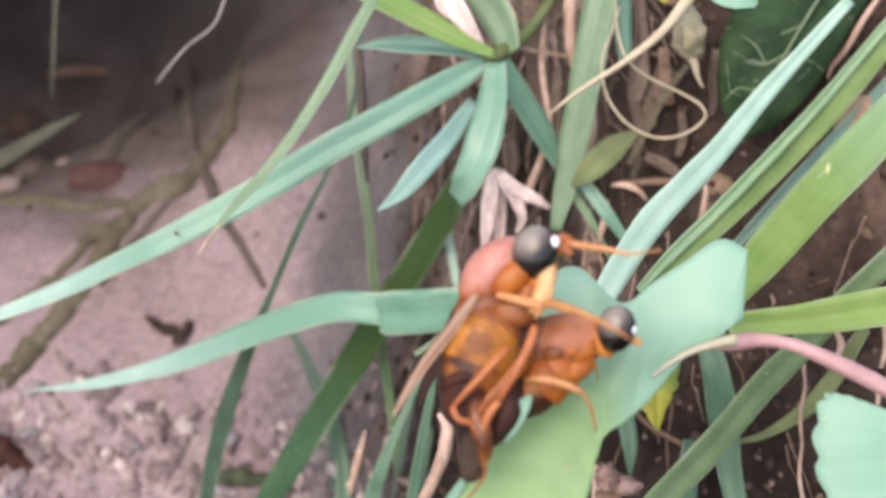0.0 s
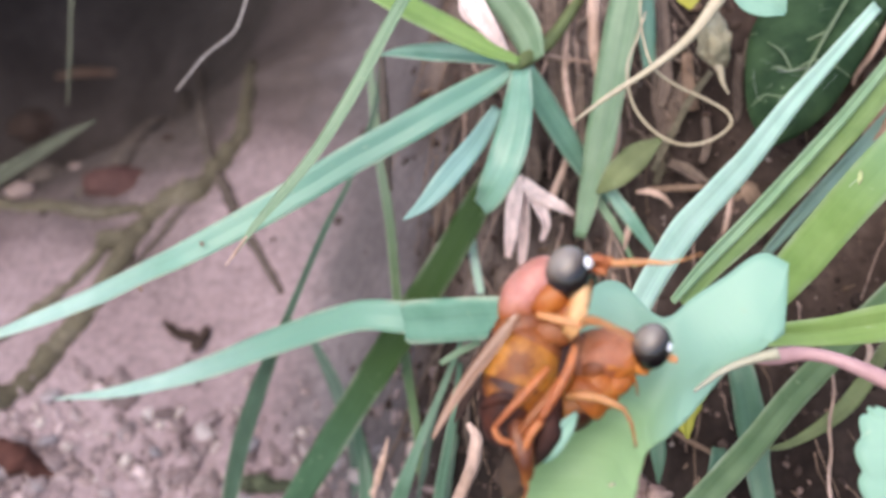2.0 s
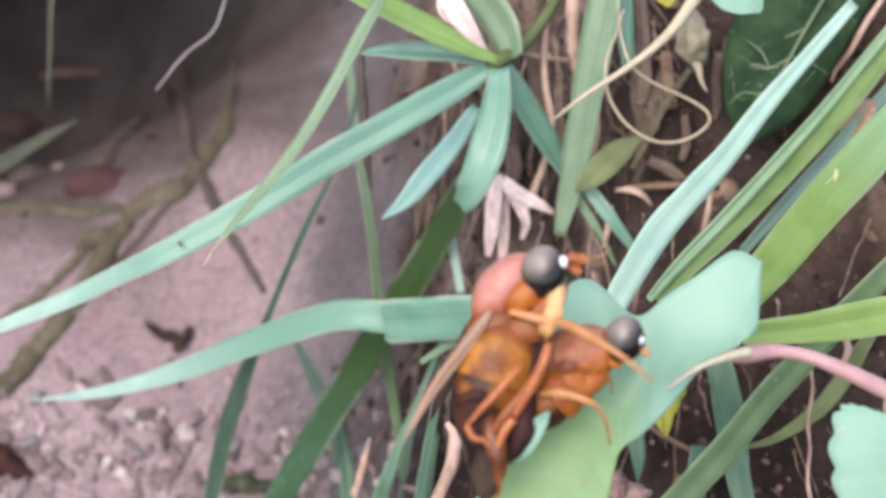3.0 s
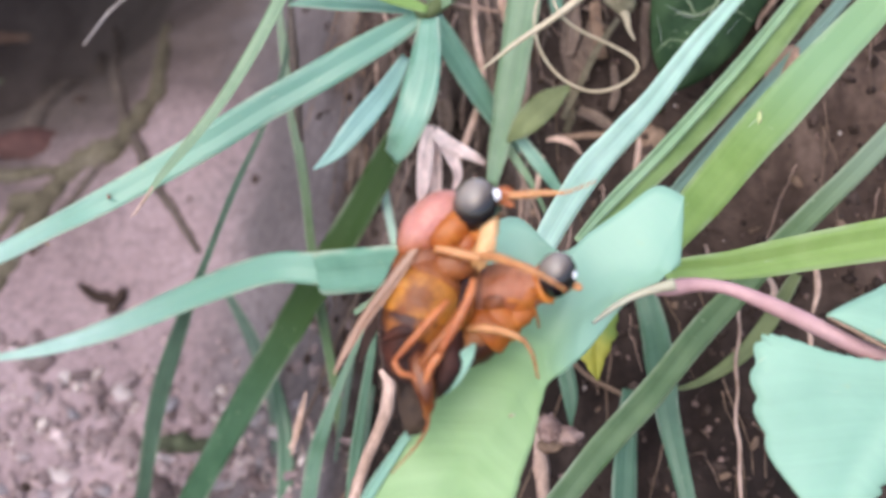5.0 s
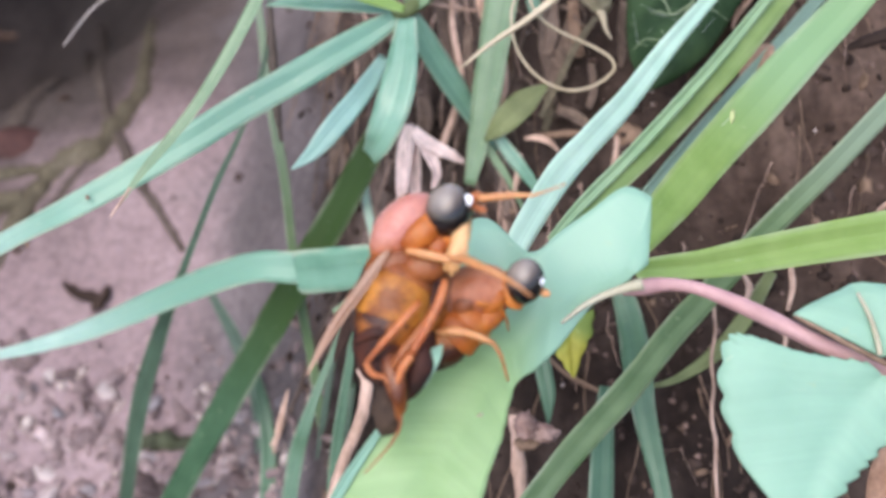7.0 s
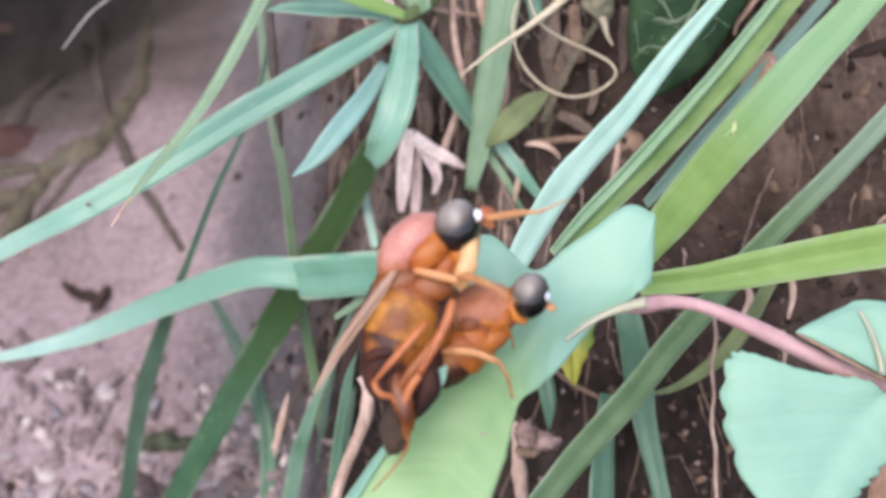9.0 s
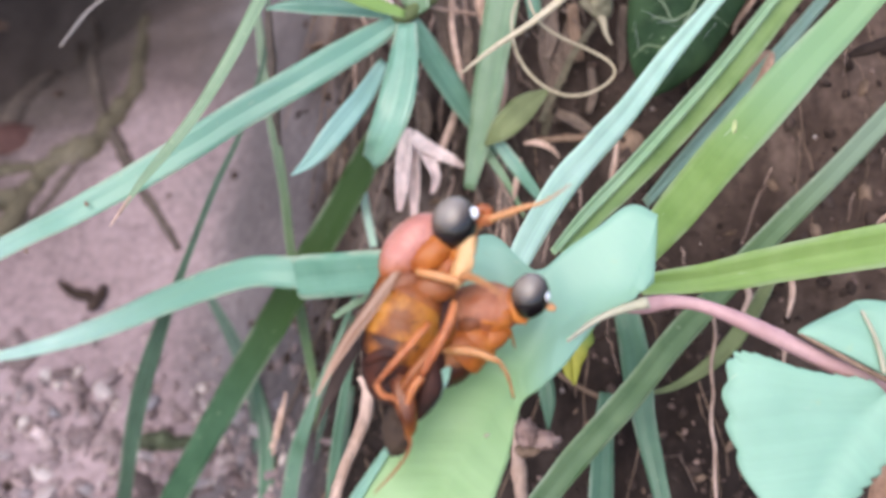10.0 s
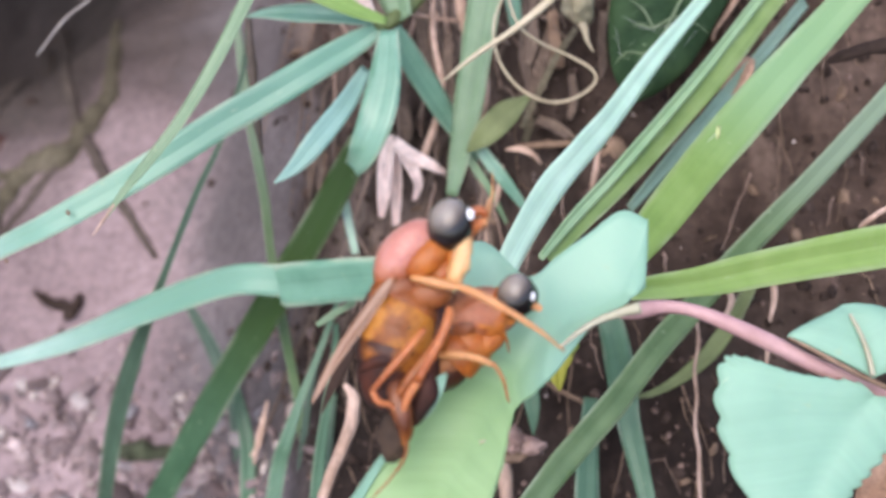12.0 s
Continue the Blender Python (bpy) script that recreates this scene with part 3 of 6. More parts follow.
# ---- grass behind: dark stems and leaves ----
back = thing("grass_tuft", (-24.3, 10.1, 36.8), "dark green grass stems and leaves on the slope", "grass")
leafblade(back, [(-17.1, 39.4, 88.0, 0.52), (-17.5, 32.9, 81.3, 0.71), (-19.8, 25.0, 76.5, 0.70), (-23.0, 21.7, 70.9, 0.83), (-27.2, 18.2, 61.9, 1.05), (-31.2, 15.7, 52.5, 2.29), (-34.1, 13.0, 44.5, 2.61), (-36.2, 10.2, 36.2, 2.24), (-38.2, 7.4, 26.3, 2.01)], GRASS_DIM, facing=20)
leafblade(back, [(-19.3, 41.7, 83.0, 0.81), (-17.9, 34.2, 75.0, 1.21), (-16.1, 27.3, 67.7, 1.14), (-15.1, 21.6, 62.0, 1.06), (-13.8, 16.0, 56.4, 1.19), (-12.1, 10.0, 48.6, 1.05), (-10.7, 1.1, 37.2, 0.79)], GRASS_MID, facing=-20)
leafblade(back, [(-2.7, 24.1, 80.4, 1.23), (-5.0, 22.0, 76.2, 3.23), (-9.4, 18.5, 68.9, 3.79), (-14.5, 14.7, 61.2, 3.97), (-20.6, 11.6, 51.3, 3.82), (-27.1, 7.8, 40.5, 3.39), (-32.3, 3.9, 31.2, 3.18)], GRASS_DEEP, "deep green leaf slanting down the slope, its shade painted in", facing=16, wave=0.15)
leafblade(back, [(-7.1, 14.3, 61.7, 0.51), (-9.2, 9.9, 58.0, 0.76), (-11.2, 6.0, 54.8, 1.00), (-13.0, 2.8, 50.9, 1.63), (-14.0, 1.5, 47.6, 1.89), (-15.1, -2.9, 42.2, 1.89)], GRASS_SHADED, facing=10)
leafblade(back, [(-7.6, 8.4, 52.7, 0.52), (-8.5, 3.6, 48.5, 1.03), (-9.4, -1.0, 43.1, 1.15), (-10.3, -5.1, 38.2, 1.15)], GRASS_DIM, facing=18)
leafblade(back, [(-21.1, 18.2, 47.3, 0.70), (-19.6, 14.0, 43.8, 1.52), (-18.7, 9.8, 40.3, 1.92), (-18.9, 1.8, 30.8, 1.92)], GRASS_SHADED, facing=-10)
leafblade(back, [(-7.2, 10.5, 61.8, 0.50), (-7.4, 7.5, 59.6, 0.86), (-8.3, 4.0, 55.2, 1.11), (-9.3, 0.8, 49.6, 1.37), (-10.0, -3.2, 42.9, 1.38)], GRASS_SHADED, facing=-15)
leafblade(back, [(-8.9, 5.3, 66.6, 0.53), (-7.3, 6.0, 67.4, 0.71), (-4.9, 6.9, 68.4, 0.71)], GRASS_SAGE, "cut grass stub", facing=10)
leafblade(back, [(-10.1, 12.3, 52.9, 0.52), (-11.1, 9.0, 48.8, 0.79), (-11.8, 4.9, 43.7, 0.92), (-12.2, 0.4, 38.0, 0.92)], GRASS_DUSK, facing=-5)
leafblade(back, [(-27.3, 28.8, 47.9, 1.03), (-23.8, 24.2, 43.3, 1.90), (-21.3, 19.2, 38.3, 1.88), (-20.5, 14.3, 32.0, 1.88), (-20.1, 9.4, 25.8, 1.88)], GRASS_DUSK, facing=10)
leafblade(back, [(-6.4, 23.8, 70.5, 0.77), (-6.0, 21.0, 68.6, 1.03), (-5.1, 18.3, 65.1, 0.90)], GRASS_PALE, facing=10)

# ---- right-hand grass tuft ----
tuft = thing("grass_tuft", (50.2, 25.2, 96.5), "dense tuft of long green grass leaves growing from the bank", "grass")
leafblade(tuft, [(33.4, 23.4, 98.8, 1.24), (28.2, 18.1, 95.5, 1.55), (24.2, 13.7, 93.3, 1.96), (19.8, 7.9, 91.1, 2.28), (16.4, 3.3, 90.3, 2.58), (13.2, -1.2, 89.7, 2.76), (10.7, -5.7, 88.9, 2.53), (8.6, -10.2, 88.2, 2.18), (7.1, -14.1, 86.7, 1.11)], GRASS_PALE, "pale bluish leaf", facing=-18, up=0.2)
leafblade(tuft, [(41.3, 25.6, 98.3, 2.28), (35.7, 19.8, 94.5, 2.58), (31.0, 14.0, 92.2, 2.63), (25.1, 7.7, 89.3, 2.46), (20.2, 1.6, 88.3, 2.16), (15.8, -4.0, 87.9, 1.69), (12.6, -8.4, 87.3, 0.87)], GRASS_LEEK, facing=12, fold=0.4)
leafblade(tuft, [(39.6, 24.7, 98.8, 1.02), (34.0, 18.9, 94.9, 1.11), (29.1, 13.0, 92.6, 1.19), (23.3, 6.4, 90.2, 1.26), (18.7, 0.8, 88.9, 1.23), (14.6, -4.7, 88.6, 1.08), (11.6, -9.0, 88.1, 0.67)], GRASS_LIGHT, "narrow light green leaf", facing=-20, fold=0.4, up=0.3)
leafblade(tuft, [(42.4, 25.4, 93.4, 1.52), (37.8, 20.6, 90.8, 1.61), (33.7, 16.4, 88.8, 1.70), (29.7, 12.1, 86.9, 1.78), (25.7, 7.9, 85.0, 1.64), (21.8, 3.8, 83.1, 1.08)], GRASS_STEEL, "greyish blue-green leaf", facing=-25)
leafblade(tuft, [(45.3, 16.8, 101.9, 2.96), (40.3, 12.6, 98.4, 3.36), (35.8, 8.6, 95.9, 3.73), (30.7, 3.9, 92.9, 4.08), (26.7, -0.1, 90.9, 3.91), (22.3, -5.1, 88.9, 3.53), (19.3, -9.0, 88.1, 2.68), (17.2, -12.0, 87.6, 1.59)], GRASS_FRESH, "broad fresh green leaf", facing=10)
leafblade(tuft, [(52.1, 16.7, 91.4, 2.13), (47.7, 13.1, 88.6, 2.23), (40.4, 7.0, 84.4, 2.30), (33.3, 1.3, 80.7, 2.48), (27.5, -3.6, 77.2, 2.66), (23.9, -6.4, 74.6, 2.75), (19.5, -10.5, 71.3, 2.78), (14.7, -14.5, 68.0, 2.76), (11.3, -17.8, 65.6, 2.58), (7.4, -20.9, 61.9, 2.27)], GRASS_MID, "long leaf crossing under the twig", facing=-10)
leafblade(tuft, [(48.0, -6.1, 87.7, 3.94), (40.7, -8.2, 88.2, 3.77), (32.0, -10.5, 88.4, 3.22), (24.2, -13.5, 89.3, 2.57), (17.7, -16.1, 90.8, 1.60)], GRASS_LIME, "bright level leaf", facing=-8, up=0.5, fold=0.55)
leafblade(tuft, [(21.1, 7.5, 69.2, 2.14), (22.0, 2.9, 67.0, 2.81), (22.1, -2.9, 66.3, 2.95), (22.4, -7.2, 64.4, 2.34), (23.9, -13.9, 59.7, 1.64), (24.8, -18.4, 56.0, 1.41)], GRASS_SHADED, facing=20)
leafblade(tuft, [(19.0, -3.3, 64.3, 1.48), (18.5, -7.6, 60.7, 2.49), (18.1, -12.3, 56.8, 2.70), (17.9, -16.0, 52.5, 2.58)], GRASS_SHADED, facing=-15)
leafblade(tuft, [(35.6, 3.6, 73.6, 1.13), (32.8, 0.5, 69.9, 1.70), (30.0, -1.6, 67.3, 1.47), (26.0, -3.3, 65.3, 0.79), (22.6, -3.9, 64.6, 0.23)], GRASS_OLIVE, "dull olive leaf close to the bank", facing=10)
leafblade(tuft, [(12.5, 0.4, 65.4, 1.74), (13.2, -2.9, 63.0, 1.61), (13.3, -5.0, 60.6, 0.23)], GRASS_SHADED, facing=0)

# ---- upright leaves behind the node ----
upright = thing("grass_tuft", (9.8, 36.4, 96.6), "upright green grass leaves among dry husks", "grass")
leafblade(upright, [(10.5, 33.3, 97.4, 3.47), (9.4, 29.6, 92.8, 3.71), (8.1, 25.2, 85.7, 3.50), (6.8, 21.1, 78.9, 2.80), (5.6, 18.1, 73.6, 1.23)], GRASS_SAGE, facing=18)
leafblade(upright, [(12.0, 35.8, 95.6, 2.08), (12.3, 32.0, 90.8, 2.08), (12.8, 29.6, 87.7, 1.35)], GRASS, facing=-18)
leafblade(upright, [(13.8, 22.4, 83.6, 0.48), (11.4, 21.3, 82.2, 2.90), (9.0, 19.8, 80.5, 2.66), (7.2, 19.5, 78.5, 0.36)], GRASS_OLIVE, "broad olive-green leaf", facing=10)
leafblade(upright, [(7.3, 21.8, 79.7, 0.86), (9.4, 19.9, 77.4, 1.47), (11.5, 18.1, 75.3, 1.35), (14.1, 16.8, 72.1, 0.62)], GRASS, facing=10)
leafblade(upright, [(6.7, 21.6, 77.9, 0.62), (8.2, 20.0, 76.0, 0.99), (9.8, 18.4, 74.1, 0.74), (11.7, 16.8, 70.7, 0.31)], GRASS_SAGE, facing=-10)

# ---- twig with broad leaves ----
twig = thing("leafy_twig", (37.2, -29.1, 89.8), "pink twig with broad mint-green toothed leaves", "plant")
part("stem", tube([(15.4, -24.0, 95.8, 0.32), (16.5, -23.5, 95.6, 0.55), (17.4, -23.0, 95.4, 0.63), (18.7, -22.6, 95.2, 0.53), (20.3, -22.7, 95.1, 0.49), (21.8, -23.0, 94.8, 0.53), (23.9, -23.5, 94.1, 0.63), (25.9, -24.1, 93.4, 0.67), (27.9, -24.7, 92.6, 0.67), (30.0, -25.4, 91.8, 0.67), (32.4, -26.1, 91.0, 0.69), (36.5, -27.3, 89.6, 0.74)]), STEM_PINK, twig, "smooth pink stem")
part("petiole", tube([(16.7, -24.1, 96.6, 0.46), (15.3, -24.2, 96.2, 0.34), (13.7, -24.5, 95.7, 0.26), (12.3, -25.2, 95.3, 0.22), (10.9, -26.2, 94.8, 0.12)]), PETIOLE, twig)
part("leaf", railed_leaf(
    [(17.2, -22.8, 97.3), (17.5, -19.8, 100.3), (17.3, -19.3, 100.8), (15.5, -18.9, 101.2), (13.1, -19.9, 99.9), (10.8, -21.0, 98.7), (8.7, -22.0, 97.8), (5.9, -18.4, 98.0), (3.5, -19.6, 97.5), (1.0, -25.1, 95.3), (-0.1, -30.2, 93.0), (-1.9, -33.7, 91.8), (-4.2, -37.4, 90.5), (-5.5, -41.3, 89.3), (-4.6, -45.0, 87.8)],
    [(16.1, -23.5, 96.9), (15.7, -23.4, 97.0), (15.1, -23.5, 96.9), (14.2, -23.5, 96.8), (12.6, -23.6, 96.4), (11.0, -24.3, 95.7), (9.6, -25.5, 94.9), (8.1, -27.0, 93.9), (6.6, -28.8, 93.2), (5.2, -30.7, 92.4), (3.6, -32.9, 91.7), (1.7, -36.0, 90.7), (-0.2, -38.9, 89.7), (-2.3, -42.2, 88.9), (-4.3, -44.9, 88.0)],
    [(15.9, -23.5, 96.5), (15.6, -23.6, 96.3), (15.0, -23.8, 96.0), (14.1, -24.1, 95.4), (13.1, -24.5, 94.7), (11.8, -25.6, 93.5), (10.4, -26.9, 92.5), (8.9, -28.3, 92.1), (7.8, -29.3, 92.1), (7.1, -31.0, 91.4), (6.6, -33.1, 90.6), (5.7, -35.6, 90.2), (4.6, -38.5, 89.4), (1.3, -42.0, 88.6), (-4.0, -44.9, 88.0)],
    bow=(0.15, -0.2), seed=2.0), LEAF, twig, "pale green leaf under the flies")
part("leaf", railed_leaf(
    [(32.7, -27.4, 92.0), (28.2, -27.0, 92.6), (24.1, -26.1, 93.5), (22.7, -26.3, 93.1), (22.2, -28.4, 91.2), (22.6, -30.5, 89.1), (23.5, -32.6, 87.5), (25.0, -34.6, 86.1), (26.9, -36.7, 84.9)],
    [(33.8, -27.9, 91.2), (32.9, -28.7, 90.6), (31.9, -29.6, 89.8), (30.9, -30.7, 89.0), (29.9, -32.0, 88.1), (28.9, -33.5, 87.1), (28.1, -34.8, 86.2), (27.6, -35.9, 85.4), (27.0, -36.8, 84.8)],
    [(35.2, -28.1, 91.0), (36.0, -29.2, 90.1), (35.5, -30.3, 89.1), (34.4, -31.0, 88.6), (32.9, -32.3, 87.7), (31.5, -33.4, 86.9), (30.0, -34.7, 86.1), (28.8, -35.8, 85.4), (27.1, -36.8, 84.8)],
    bow=(0.2, 0.2), seed=5.0, teeth=0.75, tooth=0.95, steps=10), LEAF_MINT, twig, "mint-green leaf with a toothed rim")
part("leaf", railed_leaf(
    [(33.3, -27.1, 92.4), (30.8, -26.1, 93.3), (28.6, -25.1, 93.9), (27.7, -24.5, 94.0), (29.8, -23.5, 94.6), (31.2, -23.0, 94.9)],
    [(33.5, -27.4, 92.4), (33.3, -26.3, 93.4), (32.9, -24.9, 94.4), (32.4, -23.7, 95.2), (32.2, -23.0, 95.2), (32.0, -22.6, 95.2)],
    [(33.9, -27.3, 92.6), (35.4, -27.0, 93.2), (36.6, -25.9, 94.2), (36.6, -24.4, 95.0), (34.9, -23.1, 95.4), (33.3, -22.6, 95.3)],
    bow=(0.1, 0.3), seed=8.0), LEAF_MINT, twig, "small green leaf above the stem")
part("midrib", tube([(33.4, -27.5, 92.8, 0.20), (33.2, -26.5, 93.7, 0.20), (32.8, -25.1, 94.6, 0.16), (32.2, -23.8, 95.4, 0.12)]), PETIOLE, twig, "pale midrib")
# Mint on these curled margins stands in for reflected sky.
part("leaf_margin", blade([(2.5, -31.8, 98.2, 0.22), (2.0, -32.6, 98.0, 0.87), (1.4, -33.3, 97.5, 1.16), (0.9, -33.8, 96.7, 0.95), (0.5, -33.9, 95.7, 0.18)], facing=-8, fold=0.3, up=0.3, seed=4.4), LEAF_MINT, twig, "curled leaf margin, pale with painted reflection")
part("leaf_margin", blade([(-0.8, -32.9, 92.8, 0.30), (-1.8, -34.1, 92.3, 0.60), (-3.0, -35.8, 91.5, 0.74), (-4.2, -37.7, 90.8, 0.81), (-5.2, -39.6, 90.1, 0.58)], facing=-30, fold=0.3, up=0.5, seed=6.4), LEAF_MINT, twig, "curled leaf margin, pale with painted reflection")
# Dark rod drawn for the shadow between small leaf and stem.
part("gap_shadow", tube([(27.7, -24.8, 94.1, 0.10), (29.5, -25.7, 93.6, 0.16), (31.4, -26.8, 93.1, 0.18), (33.2, -27.6, 92.5, 0.20), (36.8, -29.0, 91.5, 0.22)]), DRY_DARK, twig, "thin dark rod for the shadow between leaf and stem")
part("spot", blob((5.0, -33.2, 93.0), (0.22, 0.1, 0.4), (0.2, -0.5, 0.8), 0.2, sub=2), TENDRIL, twig, "pale spot on the leaf")
yellow = part("yellowed_leaf", railed_leaf(
    [(12.6, -3.1, 71.5), (13.1, -3.9, 70.6), (14.1, -4.9, 69.4), (15.1, -5.9, 68.3)],
    [(14.8, -2.3, 72.6), (15.1, -3.4, 71.2), (15.2, -4.7, 69.7), (15.3, -5.9, 68.2)],
    [(17.2, -1.6, 73.3), (17.0, -3.2, 71.5), (16.1, -4.5, 69.9), (15.4, -5.9, 68.2)],
    bow=(0.3, 0.2), seed=3.0, teeth=0.5, tooth=1.1), LEAF_YELLOW)
tagged(yellow, "small withered yellow leaf tip on a grass stem", "leaf")

# ---- flies ----
def fly_skin(name, dark, light, scale=260, rough=0.42, patch=(0.36, 0.66), under=None, amber=0.12):
    """Smooth, waxy fly cuticle: soft blotches, fine pits, a little light inside; under: colour of the lower side."""
    m, nt, p = nodes_of(name)
    base = ramp(nt, noise_node(nt, scale, 3), [(patch[0], dark), (patch[1], light)])
    if under:
        tc = nt.nodes.new("ShaderNodeTexCoord")
        xyz = nt.nodes.new("ShaderNodeSeparateXYZ")
        nt.links.new(tc.outputs["Generated"], xyz.inputs[0])
        wander = nt.nodes.new("ShaderNodeMath")
        wander.operation = "MULTIPLY_ADD"
        nt.links.new(noise_node(nt, 420, 3), wander.inputs[0])
        wander.inputs[1].default_value = 0.35
        nt.links.new(xyz.outputs[2], wander.inputs[2])
        base = mix(nt, ramp(nt, wander.outputs[0], [(0.52, (0, 0, 0)), (0.80, (1, 1, 1))]), under, base)
    pits = noise_node(nt, 3200, 3)
    base = mix(nt, 0.3, base, mix(nt, 1.0, base, ramp(nt, pits, [(0.3, (0.5, 0.5, 0.5)), (0.7, (1.4, 1.4, 1.4))]), "MULTIPLY"))
    nt.links.new(base, p.inputs["Base Color"])
    p.inputs["Roughness"].default_value = rough
    p.inputs["Specular IOR Level"].default_value = 0.4
    p.inputs["Subsurface Weight"].default_value = amber
    p.inputs["Subsurface Radius"].default_value = (1.0, 0.35, 0.1)
    p.inputs["Subsurface Scale"].default_value = 0.0006
    bump(nt, p, pits, 0.25, 0.00008)
    return m


FLY_ORANGE = fly_skin("fly_orange", (0.30, 0.070, 0.010), (0.50, 0.165, 0.026))
FLY_RUST = fly_skin("fly_rust", (0.16, 0.040, 0.010), (0.32, 0.105, 0.030))
FLY_HUMP = fly_skin("fly_pink_back", (0.48, 0.19, 0.15), (0.64, 0.35, 0.29), 220, 0.28, under=(0.36, 0.095, 0.022))
FLY_PINK = fly_skin("fly_pinkish", (0.34, 0.105, 0.045), (0.56, 0.26, 0.15), 220, 0.38, under=(0.24, 0.062, 0.018))
FLY_BROWN = fly_skin("fly_brown", (0.018, 0.005, 0.003), (0.085, 0.019, 0.007), 330, 0.7, amber=0.0)
FLY_GOLD = fly_skin("fly_gold", (0.19, 0.054, 0.009), (0.44, 0.17, 0.026), 420, 0.45, (0.36, 0.52), amber=0.2)
FLY_AMBER = fly_skin("fly_amber", (0.045, 0.011, 0.004), (0.32, 0.105, 0.018), 420, 0.45, (0.44, 0.58))
FLY_DUSK = fly_skin("fly_dusk", (0.022, 0.013, 0.009), (0.075, 0.045, 0.028), 300, 0.85, amber=0.0)
FLY_CLASP = fly_skin("fly_clasper", (0.10, 0.026, 0.008), (0.33, 0.105, 0.025), 420, 0.32)
FLY_LEG = fly_skin("fly_leg", (0.33, 0.090, 0.028), (0.50, 0.175, 0.065), 500, 0.36)
FLY_PALE = fly_skin("fly_pale_yellow", (0.44, 0.175, 0.06), (0.58, 0.28, 0.12), 500, 0.4)
FLY_CREAM = fly_skin("fly_cream", (0.54, 0.27, 0.10), (0.66, 0.40, 0.19), 500, 0.42)
EYE_GLINT = rough_stuff("fly_eye_glint", [(0.3, (0.80, 0.80, 0.82)), (0.7, (0.88, 0.88, 0.89))], 600, 0.2, 3500, 0.00005, spec=0.9, grain=0.05)


def eye_material():
    """Faceted eye, brown above and nearly black below; the pale top paints in sky sheen."""
    m, nt, p = nodes_of("fly_eye")
    tc = nt.nodes.new("ShaderNodeTexCoord")
    xyz = nt.nodes.new("ShaderNodeSeparateXYZ")
    nt.links.new(tc.outputs["Generated"], xyz.inputs[0])
    tilt = nt.nodes.new("ShaderNodeMath")
    tilt.operation = "MULTIPLY_ADD"
    nt.links.new(xyz.outputs[0], tilt.inputs[0])
    tilt.inputs[1].default_value = -0.45
    nt.links.new(xyz.outputs[2], tilt.inputs[2])
    base = ramp(nt, tilt.outputs[0], [(0.26, (0.004, 0.003, 0.004)), (0.44, (0.014, 0.011, 0.011)), (0.58, (0.095, 0.072, 0.057)), (0.77, (0.27, 0.23, 0.20))])
    nt.links.new(base, p.inputs["Base Color"])
    p.inputs["Roughness"].default_value = 0.24
    p.inputs["Specular IOR Level"].default_value = 0.45
    p.inputs["Coat Weight"].default_value = 0.3
    p.inputs["Coat Roughness"].default_value = 0.12
    cells = nt.nodes.new("ShaderNodeTexVoronoi")
    cells.inputs["Scale"].default_value = 6000
    nt.links.new(tc.outputs["Object"], cells.inputs[0])
    bump(nt, p, cells.outputs[0], 0.2, 0.00003)
    return m


EYE = eye_material()


def wing_material():
    """Smoky, see-through wing with darker veins along it."""
    m, nt, p = nodes_of("fly_wing")
    veins = noise_node(nt, 1.0, 2, "UV", (45, 0.8, 1))
    nt.links.new(ramp(nt, veins, [(0.38, (0.16, 0.075, 0.042)), (0.5, (0.42, 0.25, 0.17)), (0.75, (0.66, 0.50, 0.40))]), p.inputs["Base Color"])
    nt.links.new(ramp(nt, veins, [(0.40, (0.9, 0.9, 0.9)), (0.7, (0.4, 0.4, 0.4))]), p.inputs["Alpha"])
    p.inputs["Roughness"].default_value = 0.25
    return m


WING = wing_material()
WING_DARK = rough_stuff("fly_wing_dark", [(0.35, (0.016, 0.010, 0.008)), (0.65, (0.06, 0.036, 0.027))], 300, 0.5, 2500, 0.00005, stretch=(1, 1, 0.3))


def limb(name, pts, material, parent, label=""):
    """One segment of a leg; its origin is its upper joint."""
    return part(name, tube(pts, 10, 6, 0.2, pts[0][0]), material, parent, label, origin=pts[0][:3])


def leg(parent, femur, tibia, tarsus=None, tint=None):
    """A fly's leg: femur, with tibia and foot under it."""
    tint = tint or FLY_LEG
    f = limb("leg", femur, tint, parent)
    limb("tibia", tibia, tint, f)
    if tarsus:
        part("foot", tube(tarsus, 6, 4), tint, f)
    return f


def eye_on(head, center, radii, along):
    return part("eye", blob(center, radii, along, 0, sub=4), EYE, head, "glossy dark compound eye")


def bristles(center, radii, along, count, length, seed):
    """Short stiff hairs standing on a rounded body part."""
    rnd = random.Random(seed)
    turn = Vector(along).to_track_quat("Z", "Y").to_matrix()
    bm = bmesh.new()
    for _ in range(count):
        d = Vector((rnd.gauss(0, 1), rnd.gauss(0, 1), rnd.gauss(0, 1))).normalized()
        foot = Vector(center) + turn @ Vector((d.x * radii[0], d.y * radii[1], d.z * radii[2])) * 0.97
        out = (turn @ d + Vector((rnd.gauss(0, 0.3), rnd.gauss(0, 0.3), rnd.gauss(0, 0.3)))).normalized()
        tip = foot + out * length * rnd.uniform(0.6, 1.2)
        side = out.orthogonal().normalized() * 0.02
        a, q, r, t = (bm.verts.new(v) for v in (foot + side, foot - side * 0.5 + out.cross(side), foot - side * 0.5 - out.cross(side), tip))
        for f in ((a, q, t), (q, r, t), (r, a, t)):
            bm.faces.new(f)
    return bm


